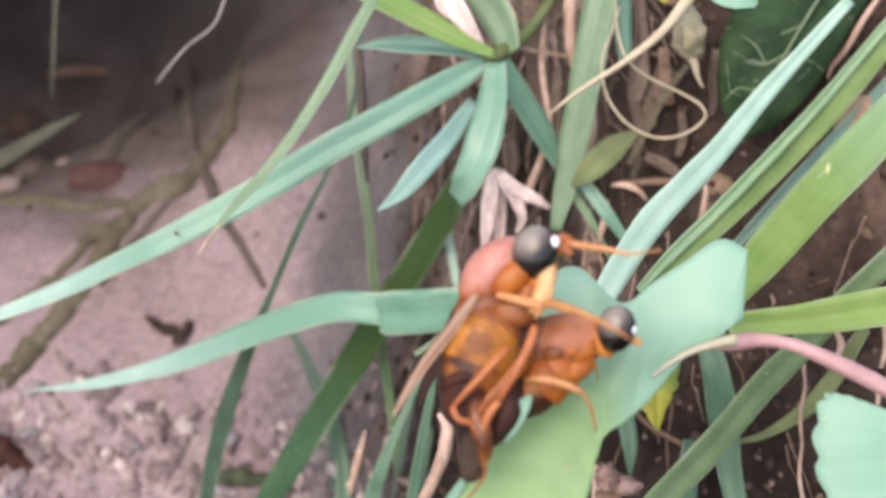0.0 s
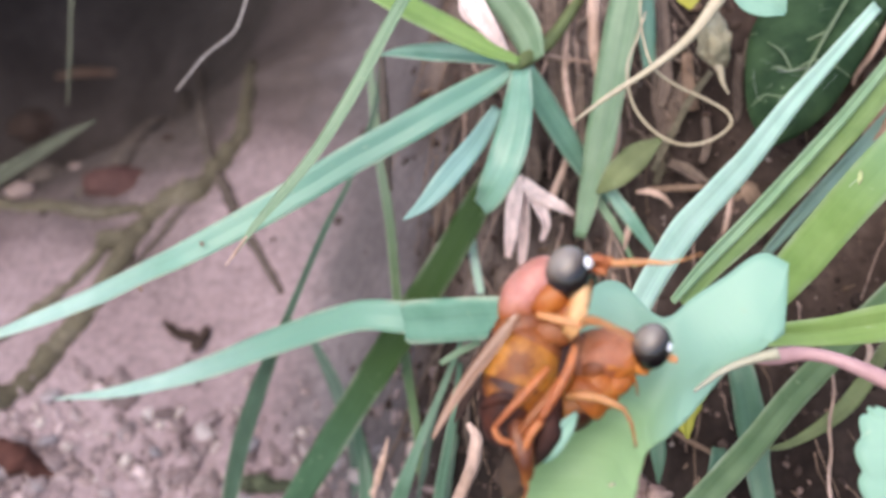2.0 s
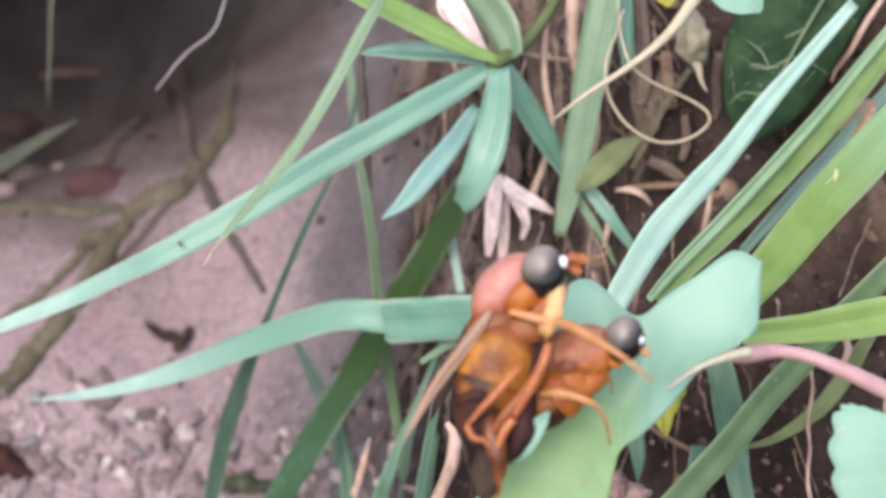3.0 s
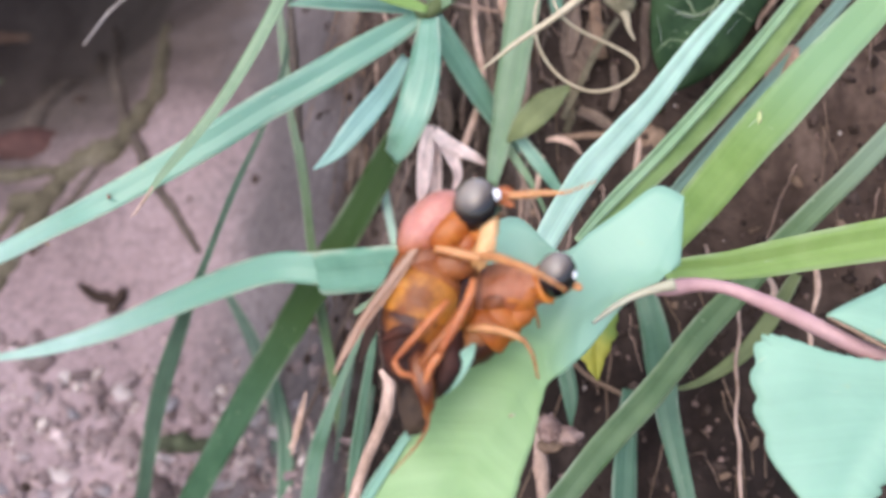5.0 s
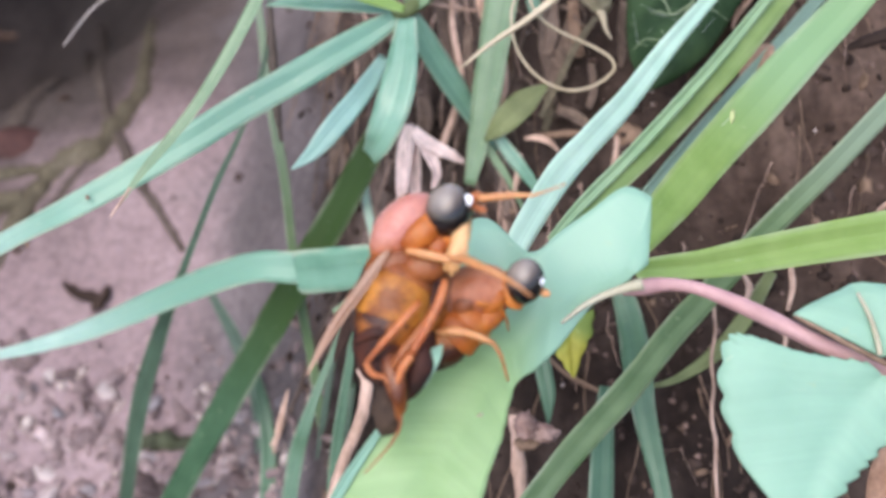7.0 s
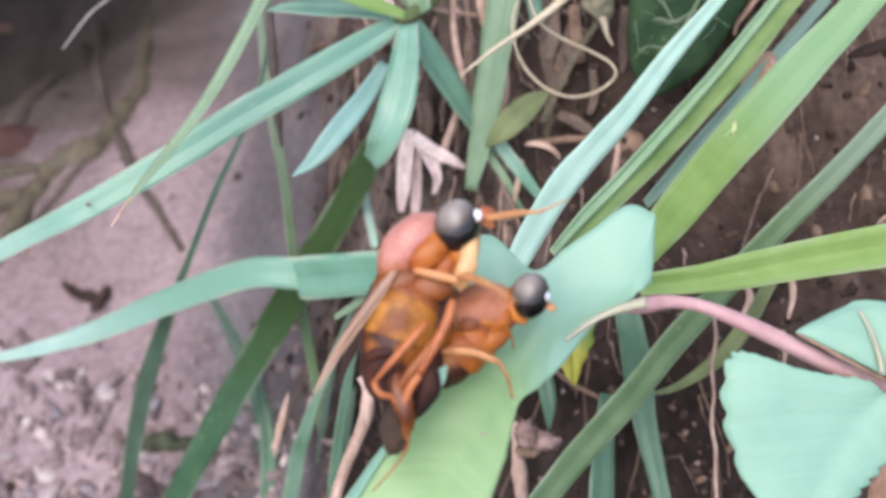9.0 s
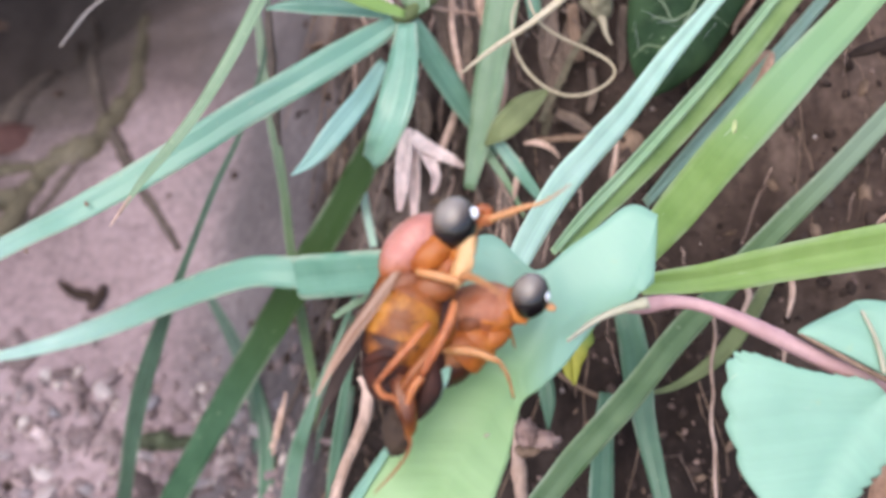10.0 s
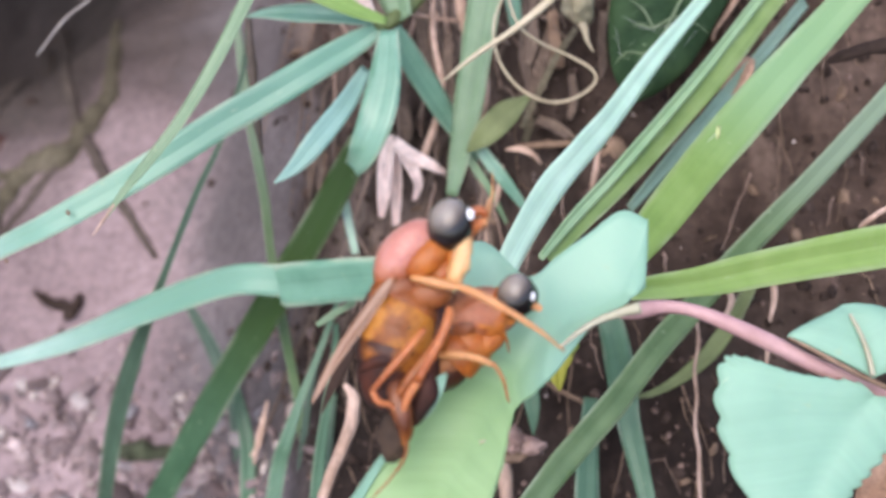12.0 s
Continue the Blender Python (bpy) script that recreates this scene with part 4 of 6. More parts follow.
def tergites(parent, line, materials, step=0.1, squash=0.85):
    """An abdomen's rings along (x, y, z, radius) points: each a bulging plate that overlaps the next."""
    dense = spline(line, 12)
    count = len(materials)
    for k, material in enumerate(materials):
        lo = int(k * (len(dense) - 1) / count)
        hi = int((k + 1) * (len(dense) - 1) / count)
        pts = []
        for i in range(lo, min(hi + 3, len(dense))):
            f = (i - lo) / max(1, hi - lo)
            pts.append((*dense[i][:3], dense[i][3] * (1 + step * (math.sin(min(f, 1.0) * 2.2) - 0.35)) * (0.9 if f > 1.05 else 1.0)))
        part("tergite", tube(pts, 20, 2, 0.06, k * 2.1), material, parent)


# the fly that rides above
upper_fly = thing("fly", (-0.9, -30.4, 98.3), "orange fly with large dark eyes riding on another fly", "fly", "flies on the leaf")
head = part("head", blob((3.0, -27.2, 104.3), (1.15, 1.1, 1.9), (0.15, 0.64, 0.77), 0.1, seed=1), FLY_ORANGE, upper_fly, "orange face", origin=(1.9, -27.1, 103.8))
eye_on(head, (2.6, -27.0, 105.5), (1.5, 1.4, 1.75), (0.20, 0.56, 0.83))
eye_on(head, (3.1, -24.7, 103.3), (1.25, 1.2, 1.5), (0.20, 0.56, 0.83))
# White blob stands in for the bright glint on the eye rim.
part("face", blob((3.8, -27.1, 106.4), (0.36, 0.3, 0.42), (0.30, 0.64, 0.77), 0.1, seed=21), EYE_GLINT, head, "white blob for the glint beside the eye")
part("beard", blob((3.1, -29.2, 103.9), (0.62, 0.4, 1.5), (0.35, 0.64, 0.77), 0.35, 1.2, seed=42), FLY_CREAM, head, "cream fringe under the eye")
part("mouthpart", blob((3.4, -28.4, 104.5), (0.6, 0.5, 0.95), (0.30, 0.64, 0.77), 0.2, 1.4, seed=41), FLY_CREAM, head, "pale yellow mouthpart")
part("antenna", tube([(3.9, -26.7, 105.9, 0.18), (4.3, -26.4, 106.2, 0.33), (4.8, -26.5, 106.1, 0.29), (5.0, -26.7, 105.9, 0.11)]), FLY_LEG, head)
part("antenna", tube([(4.1, -26.8, 105.7, 0.14), (4.6, -26.9, 105.6, 0.25), (5.0, -27.0, 105.5, 0.18)]), FLY_LEG, head)
part("thorax", blob((-0.2, -26.9, 103.7), (1.62, 1.85, 2.75), (0.66, 0.40, 0.64), 0.06, 0.8, seed=2, sub=4), FLY_HUMP, upper_fly, "pinkish hump-backed thorax")
part("bristles", bristles((-0.2, -26.9, 103.7), (1.62, 1.85, 2.75), (0.66, 0.40, 0.64), 130, 0.35, 3), FLY_RUST, upper_fly)
part("side_plate", blob((1.0, -27.8, 104.2), (1.2, 1.0, 1.75), (0.75, 0.42, 0.50), 0.1, 1.0, seed=3), FLY_ORANGE, upper_fly, "bright orange side of the thorax")
part("side_plate", blob((2.1, -28.2, 103.1), (1.0, 1.0, 1.3), (0.40, 0.58, 0.69), 0.08, 1.0, seed=5), FLY_ORANGE, upper_fly)
part("side_plate", blob((1.2, -28.9, 102.2), (1.15, 1.1, 1.6), (1.00, 0.06, 0.08), 0.08, 1.0, seed=4), FLY_RUST, upper_fly, "bronze plate over the hip")
part("side_plate", blob((-0.8, -28.4, 102.2), (1.3, 1.15, 1.9), (0.90, 0.26, 0.31), 0.08, 1.0, seed=45), FLY_RUST, upper_fly)
part("side_plate", blob((-1.6, -28.4, 101.6), (1.1, 1.0, 1.7), (0.35, 0.58, 0.69), 0.08, 1.0, seed=48), FLY_RUST, upper_fly)
part("underside", blob((1.2, -29.4, 99.5), (1.5, 1.3, 2.3), (0.15, 0.64, 0.77), 0.08, 1.0, seed=46), FLY_AMBER, upper_fly)
part("underside", blob((-0.0, -30.9, 97.1), (2.1, 1.6, 2.4), (0.20, 0.64, 0.77), 0.08, 1.0, seed=47), FLY_BROWN, upper_fly, "dark brown belly")
abdomen = part("abdomen", blob((-0.8, -29.5, 98.4), (1.95, 1.7, 3.6), (0.25, 0.64, 0.77), 0.05, 1.0, seed=6, sub=4), FLY_AMBER, upper_fly, "amber mottled abdomen")
tergites(abdomen, [(0.2, -28.1, 101.2, 1.85), (-0.4, -29.1, 100.6, 2.29), (-0.9, -30.0, 99.7, 2.47), (-1.3, -30.9, 98.6, 2.29), (-1.7, -31.8, 97.4, 1.85), (-1.8, -32.4, 96.5, 1.40), (-1.6, -32.9, 95.8, 0.67)], [FLY_RUST, FLY_GOLD, FLY_GOLD, FLY_AMBER, FLY_BROWN, FLY_BROWN, FLY_BROWN], step=0.03)
part("bristles", bristles((-1.1, -30.0, 98.9), (2.0, 1.9, 3.9), (0.25, 0.64, 0.77), 110, 0.3, 8), FLY_RUST, abdomen)
part("band", tube([(-1.7, -31.9, 100.4, 0.11), (-1.0, -31.8, 101.0, 0.22), (-0.2, -31.4, 101.3, 0.25), (0.4, -31.1, 101.2, 0.11)], 8, 5, 0.3), FLY_BROWN, abdomen, "dark brown band")
part("band", tube([(-3.4, -32.3, 98.6, 0.15), (-2.5, -32.5, 99.5, 0.40), (-1.7, -32.6, 99.8, 0.43), (-0.6, -32.6, 99.4, 0.18)], 8, 5, 0.3), FLY_BROWN, abdomen, "dark brown band")
part("flank_stripe", tube([(-2.6, -29.3, 100.8, 0.11), (-3.0, -30.3, 99.7, 0.18), (-3.2, -31.3, 98.4, 0.26), (-3.0, -32.3, 97.3, 0.26), (-2.7, -32.9, 96.6, 0.15)], 8, 5, 0.2), FLY_BROWN, abdomen, "dark brown stripe along the side")
part("abdomen_tip", blob((-1.0, -32.8, 97.0), (1.7, 1.4, 1.5), (0.30, 0.64, 0.77), 0.12, 1.2, seed=8), FLY_BROWN, upper_fly, "dark brown abdomen tip")
part("clasper", tube([(-1.1, -32.8, 98.3, 0.51), (-0.9, -34.1, 97.6, 0.61), (-0.6, -34.8, 96.9, 0.61), (-0.4, -35.3, 96.0, 0.47), (-0.6, -35.6, 95.0, 0.15)], 12, 6, 0.35), FLY_CLASP, upper_fly, "rust-brown clasper")
part("clasper", tube([(0.6, -31.6, 98.4, 0.73), (0.9, -32.6, 97.9, 0.88), (0.9, -33.4, 97.0, 0.80), (0.3, -34.0, 96.1, 0.51), (-0.2, -34.4, 95.4, 0.18)], 12, 6, 0.3), FLY_BROWN, upper_fly, "dark brown clasper")
part("tail", blob((-1.2, -34.9, 95.2), (0.95, 0.85, 1.7), (0.10, 0.64, 0.77), 0.3, 1.2, seed=10), FLY_DUSK, upper_fly, "dusky grey-brown tail end")
part("wing", blade([(-1.0, -28.6, 103.5, 0.36), (-1.7, -29.4, 102.8, 0.80), (-2.6, -30.2, 101.8, 0.98), (-3.7, -31.1, 100.6, 0.98), (-4.9, -32.1, 99.1, 0.83), (-5.7, -32.9, 98.0, 0.55), (-6.4, -33.7, 97.0, 0.15)], facing=38, fold=0.3, thick=0.04, seed=31, wave=0.15), WING, upper_fly, "narrow smoky veined wing")
far_wing = part("wing", blade([(-2.5, -28.1, 101.5, 0.59), (-3.1, -29.7, 100.3, 1.11), (-4.2, -31.4, 98.7, 1.11), (-5.5, -33.2, 96.8, 0.74), (-6.6, -34.8, 94.9, 0.15)], facing=20, fold=0.2, thick=0.04, seed=32), WING_DARK, upper_fly, "narrow dark wing", origin=(-2.5, -28.1, 101.5))
leg(upper_fly, [(0.9, -31.2, 101.1, 0.21), (0.0, -32.2, 100.7, 0.27), (-1.2, -33.2, 99.8, 0.24), (-2.5, -34.1, 98.6, 0.15)], [(-2.5, -34.2, 98.7, 0.18), (-2.1, -34.6, 98.1, 0.21), (-1.3, -34.6, 97.8, 0.18)], [(-1.3, -34.6, 97.8, 0.15), (-0.8, -35.0, 96.9, 0.12), (-0.5, -35.6, 95.9, 0.06)])
leg(upper_fly, [(2.5, -30.1, 102.0, 0.24), (2.2, -31.3, 101.4, 0.33), (1.4, -32.5, 100.3, 0.33), (0.4, -33.6, 98.9, 0.21)], [(0.4, -33.8, 99.0, 0.27), (-0.2, -34.3, 98.3, 0.30), (-0.6, -34.9, 97.3, 0.18)])
leg(upper_fly, [(1.6, -31.7, 100.5, 0.24), (0.7, -32.7, 99.7, 0.33), (-0.2, -33.5, 98.9, 0.33), (-1.0, -34.1, 97.8, 0.24)], [(-1.0, -34.1, 97.8, 0.24), (-0.6, -34.7, 97.1, 0.24), (-0.4, -35.3, 96.1, 0.15)], [(-0.4, -35.3, 96.1, 0.15), (-0.4, -36.1, 94.8, 0.12), (-1.2, -36.9, 93.7, 0.09), (-2.7, -37.9, 92.4, 0.06)], tint=FLY_RUST)
limb("leg", [(0.1, -29.0, 103.6, 0.22), (1.0, -29.5, 103.8, 0.29), (2.1, -29.8, 103.7, 0.29), (3.0, -30.0, 103.6, 0.21)], FLY_PALE, upper_fly)
# the raised foreleg, which waves
foreleg = limb("foreleg", [(3.8, -26.7, 105.2, 0.25), (4.4, -26.6, 105.9, 0.36), (4.7, -26.6, 106.3, 0.25)], FLY_LEG, upper_fly, "raised orange foreleg")
second = limb("foreleg", [(2.9, -29.9, 103.7, 0.21), (4.5, -30.6, 103.3, 0.28), (6.3, -31.2, 102.4, 0.25), (8.0, -31.6, 101.2, 0.14), (9.5, -32.0, 99.8, 0.07)], FLY_PALE, upper_fly, "pale reaching foreleg")
waving = limb("shin", [(4.7, -26.8, 106.1, 0.25), (6.0, -26.9, 106.3, 0.23), (7.1, -26.9, 106.4, 0.18), (8.2, -27.0, 106.5, 0.11), (9.2, -27.0, 106.9, 0.07), (10.2, -27.0, 107.4, 0.04)], FLY_PALE, foreleg)

# the fly beneath, on the leaf
lower_fly = thing("fly", (4.5, -27.5, 95.5), "orange fly with dark eyes clinging to a leaf", "fly", "flies on the leaf")
head2 = part("head", blob((7.4, -27.9, 99.8), (1.05, 1.0, 1.45), (0.30, 0.64, 0.77), 0.08, seed=11), FLY_ORANGE, lower_fly, origin=(6.6, -27.7, 99.6))
eye_on(head2, (7.7, -28.2, 100.6), (1.32, 1.25, 1.55), (0.30, 0.56, 0.83))
eye_on(head2, (8.2, -26.2, 98.6), (1.1, 1.05, 1.3), (0.30, 0.56, 0.83))
# Glint of the lower fly's eye, again a white blob.
part("face", blob((8.7, -28.7, 101.0), (0.26, 0.26, 0.34), (0.30, 0.64, 0.77), 0.1, seed=22), EYE_GLINT, head2, "white blob for the glint beside the eye")
part("mouthpart", tube([(8.7, -28.5, 100.0, 0.22), (9.1, -28.7, 100.0, 0.30), (9.4, -28.8, 99.9, 0.15)]), FLY_PALE, head2)
part("beard", tube([(6.6, -27.7, 100.9, 0.22), (6.5, -28.5, 100.3, 0.37), (6.8, -29.1, 99.5, 0.34), (7.5, -29.2, 99.1, 0.15)], 10, 5, 0.2, 2.2), FLY_ORANGE, head2, "bright orange cheek")
part("thorax", blob((4.7, -27.9, 99.2), (1.95, 1.85, 2.75), (1.00, 0.08, 0.09), 0.06, 1.0, seed=12, sub=4), FLY_PINK, lower_fly, "pinkish thorax")
part("bristles", bristles((4.7, -27.7, 99.0), (1.95, 1.8, 2.75), (1.00, 0.08, 0.09), 90, 0.25, 4), FLY_RUST, lower_fly)
part("side_plate", blob((5.6, -28.6, 99.5), (1.2, 0.95, 1.4), (0.60, 0.51, 0.61), 0.08, 1.0, seed=13), FLY_ORANGE, lower_fly)
part("side_plate", blob((3.9, -28.7, 99.4), (1.25, 0.95, 1.5), (0.70, 0.38, 0.46), 0.08, 1.0, seed=14), FLY_RUST, lower_fly)
part("side_plate", blob((4.9, -29.3, 98.1), (1.2, 0.95, 1.8), (0.90, 0.22, 0.27), 0.08, 1.0, seed=17), FLY_ORANGE, lower_fly)
part("side_plate", blob((2.9, -28.5, 99.3), (1.2, 0.95, 1.9), (-0.20, 0.64, 0.77), 0.08, 1.0, seed=44), FLY_RUST, lower_fly)
abdomen2 = part("abdomen", blob((3.1, -29.4, 97.1), (1.5, 1.4, 2.6), (0.75, 0.42, 0.50), 0.08, 1.2, seed=15, sub=4), FLY_AMBER, lower_fly, "amber abdomen")
tergites(abdomen2, [(4.7, -28.7, 98.1, 1.51), (3.9, -29.3, 97.6, 1.74), (2.9, -29.8, 97.0, 1.74), (1.9, -30.4, 96.1, 1.44), (1.2, -30.8, 95.4, 0.76)], [FLY_ORANGE, FLY_ORANGE, FLY_AMBER, FLY_BROWN])
part("abdomen_tip", blob((0.8, -30.9, 95.8), (1.0, 0.95, 1.3), (0.60, 0.45, 0.54), 0.1, seed=16), FLY_BROWN, lower_fly, "dark brown abdomen tip")
leg(lower_fly, [(2.0, -31.1, 98.6, 0.18), (3.0, -31.3, 98.9, 0.31), (4.4, -31.4, 98.7, 0.28), (5.7, -31.5, 98.0, 0.18)], [(5.7, -31.5, 98.0, 0.15), (6.3, -31.5, 96.7, 0.13), (6.8, -31.5, 94.5, 0.09)], tint=FLY_PALE)
leg(lower_fly, [(4.1, -29.1, 99.7, 0.16), (4.9, -29.6, 99.8, 0.22), (6.1, -29.5, 99.5, 0.16)], [(6.1, -29.5, 99.5, 0.13), (6.6, -29.5, 98.4, 0.09), (6.9, -29.1, 96.8, 0.06)], tint=FLY_ORANGE)


# ---- the bank's dry things ----
def dry_bundle(name, label, category, stalks, material, group=""):
    first = stalks[0][0][:3]
    ob = thing(name, first, label, category, group)
    for i, pts in enumerate(stalks):
        if name == "dry_husk":
            wide = [(x, y, z, r * 2) for x, y, z, r in pts]
            part("strip", blade(wide, facing=15 - 18 * (i % 3), fold=0.35, wave=0.5, thick=0.2, seed=i * 2.3), material, ob)
        else:
            part("stalk", tube(pts, 7, 5, 0.35, i * 3.3), material, ob)
    return ob


dry_bundle("dry_husk", "pale pinkish dry grass husk splitting into strips", "husk", [
    [(-1.1, 24.4, 77.3, 0.56), (-1.5, 22.0, 75.9, 0.93), (-1.8, 19.6, 73.0, 0.81), (-2.1, 18.7, 70.1, 0.31)],
    [(-0.6, 23.2, 77.4, 0.56), (1.1, 21.5, 76.7, 0.80), (3.3, 20.9, 75.8, 0.62), (5.0, 21.2, 74.4, 0.25)],
    [(-0.5, 23.0, 77.1, 0.50), (1.0, 20.9, 75.9, 0.74), (1.9, 19.6, 74.2, 0.56), (1.5, 19.2, 72.2, 0.25)],
    [(-0.6, 24.4, 75.7, 0.51), (-0.4, 21.7, 73.8, 0.69), (-0.5, 19.0, 68.7, 0.44)]], HUSK)
dry_bundle("dry_husk", "whitish dry sheath at the grass node", "husk", [
    [(-6.7, 28.6, 97.7, 0.99), (-5.8, 27.3, 96.1, 1.17), (-4.3, 26.0, 94.2, 0.99), (-2.5, 25.5, 91.8, 0.24)],
    [(-7.2, 29.5, 97.2, 0.53), (-6.9, 28.0, 95.4, 0.71), (-5.5, 27.0, 94.0, 0.29)]], HUSK)
dry_bundle("dry_husk", "matted withered grass leaves on the upper bank", "husk", [
    [(1.9, 38.6, 93.5, 0.69), (2.5, 34.3, 88.1, 0.95), (3.4, 30.5, 83.1, 0.82), (3.9, 28.2, 78.5, 0.25)],
    [(5.6, 32.5, 85.5, 0.32), (5.3, 29.0, 81.1, 0.82), (6.0, 25.9, 77.1, 0.69), (6.9, 24.8, 74.0, 0.19)],
    [(14.1, 39.2, 93.3, 0.63), (14.7, 35.0, 87.9, 0.95), (14.3, 31.0, 82.9, 0.88), (15.3, 27.2, 77.9, 0.25)],
    [(17.3, 33.9, 86.3, 0.44), (16.1, 30.4, 81.9, 0.82), (14.3, 26.8, 77.4, 0.38)],
    [(18.2, 30.8, 83.8, 0.31), (18.9, 28.1, 80.4, 0.56), (18.3, 24.6, 76.0, 0.25)],
    [(23.7, 34.0, 89.2, 0.31), (23.5, 31.7, 86.2, 0.75), (22.8, 29.4, 83.3, 0.81), (21.8, 28.2, 81.9, 0.19)],
    [(15.3, 24.6, 79.5, 0.25), (17.4, 24.1, 78.7, 0.43), (19.6, 23.3, 77.5, 0.19)]], DRY_GREY)
dry_bundle("dry_stalk", "upright dry pink-beige grass stalks in the bank", "stalk", [
    [(6.8, 36.1, 94.8, 0.68), (6.7, 32.6, 90.4, 0.74), (7.4, 29.6, 86.5, 0.49), (9.1, 26.7, 82.6, 0.68), (8.6, 24.2, 79.5, 0.37)],
    [(4.4, 36.5, 93.9, 0.31), (3.7, 31.1, 87.1, 0.37), (4.7, 26.5, 81.2, 0.44), (2.7, 23.2, 75.5, 0.44), (1.8, 21.4, 73.3, 0.19)],
    [(9.2, 27.3, 85.1, 0.25), (9.4, 25.1, 82.2, 0.49), (8.7, 22.8, 79.3, 0.18)],
    [(0.8, 31.0, 88.8, 0.25), (4.0, 31.7, 87.8, 0.25), (6.5, 32.5, 87.0, 0.19)]], DRY)
dry_bundle("dry_stalk", "dry pinkish stalk hanging below the flies", "stalk", [
    [(-5.6, -5.3, 69.0, 0.27), (-4.8, -6.4, 67.8, 0.66), (-5.5, -7.9, 64.5, 0.66), (-7.4, -10.1, 60.3, 0.61), (-8.6, -12.0, 56.6, 0.67)]], DRY)
dry_bundle("dry_husk", "small whitish dry husk between grass stems", "husk", [
    [(-16.0, 12.8, 47.0, 0.10), (-16.5, 10.4, 45.7, 0.34), (-17.1, 8.9, 43.9, 0.40), (-17.7, 7.8, 41.1, 0.17)], [(-16.6, 10.5, 44.3, 0.17), (-17.0, 8.7, 43.7, 0.30), (-18.1, 8.4, 41.8, 0.14)]], DRY)
dry_bundle("dry_stalk", "dry pale stalk under the leaf", "stalk", [
    [(9.6, -5.7, 62.8, 0.51), (10.0, -7.9, 60.2, 0.74), (10.2, -9.8, 58.1, 0.74), (10.5, -11.6, 55.9, 0.62)]], DRY)
dry_bundle("dry_husk", "small curled brown husk on the bank", "husk", [
    [(11.5, 20.6, 78.0, 0.18), (12.8, 19.9, 78.6, 0.33), (14.3, 19.6, 78.1, 0.30), (15.4, 19.8, 76.6, 0.09)],
    [(10.4, 17.5, 72.5, 0.15), (10.8, 18.3, 75.0, 0.36), (11.2, 19.6, 76.7, 0.12)]], DRY)
husk = thing("dry_husk", (11.3, -8.5, 63.7), "crumpled pinkish dry husk lying on the bank", "husk")
part("fold", blob((10.5, -8.9, 64.7), (1.5, 1.0, 0.95), (0.4, 0, 0.9), 0.7, 1.6, seed=31), DRY_PINK, husk)
part("fold", blob((12.2, -9.0, 63.8), (1.0, 0.8, 1.5), (0.9, 0, -0.2), 0.7, 1.6, seed=33), DRY_PINK, husk)
part("fold", blob((10.9, -9.3, 62.7), (0.7, 0.7, 1.2), (0.9, 0, 0.3), 0.7, 1.6, seed=35), DRY_DARK, husk)
dry_bundle("dry_twig", "thin dry brown twigs crossing the bank", "twig", [
    [(13.6, 1.4, 63.5, 0.29), (16.0, 0.1, 62.0, 0.29), (18.9, -0.9, 60.9, 0.27), (21.0, -2.1, 59.5, 0.12)],
    [(13.1, 22.4, 77.1, 0.37), (19.3, 22.5, 77.4, 0.37), (24.5, 23.2, 76.8, 0.22)]], DRY_DARK)
dry_bundle("root", "thin pale rootlets hanging down the bank", "root", [
    [(30.2, 2.7, 72.5, 0.11), (29.7, 0.9, 71.1, 0.17), (29.7, -0.9, 69.7, 0.17), (29.3, -2.7, 67.5, 0.20), (29.5, -4.5, 65.4, 0.17), (29.3, -6.3, 63.2, 0.20), (29.7, -8.1, 61.1, 0.20), (29.7, -9.9, 58.9, 0.20), (30.0, -12.8, 55.5, 0.20)],
    [(36.5, 2.1, 76.4, 0.22), (36.8, 0.5, 74.5, 0.36), (36.3, -1.1, 72.6, 0.17)],
    [(32.5, 2.7, 74.0, 0.22), (33.1, 1.8, 72.9, 0.39), (32.3, 0.5, 71.4, 0.17)],
    [(35.8, -1.8, 71.7, 0.17), (36.1, -2.9, 70.5, 0.25), (35.9, -4.1, 69.0, 0.11)]], DRY)
# Dark rod put where a shaded crevice crosses the bank.
dry_bundle("root", "dark rod for a shaded crevice in the bank", "root", [
    [(42.5, 16.0, 91.8, 0.33), (44.4, 15.7, 93.1, 0.66), (49.3, 16.3, 93.9, 0.83)]], CLOD)
dry_bundle("dry_stalk", "pale dry straws behind the grass tuft", "stalk", [
    [(33.7, 26.1, 89.6, 0.29), (35.1, 26.7, 91.9, 0.41), (36.8, 28.6, 94.2, 0.35), (39.1, 30.9, 96.9, 0.23)],
    [(33.0, 30.1, 94.7, 0.24), (33.7, 26.8, 90.5, 0.29), (33.4, 25.4, 88.7, 0.15)],
    [(21.9, 22.7, 78.1, 0.25), (21.6, 20.4, 75.2, 0.37), (20.9, 18.8, 73.3, 0.15)]], DRY)
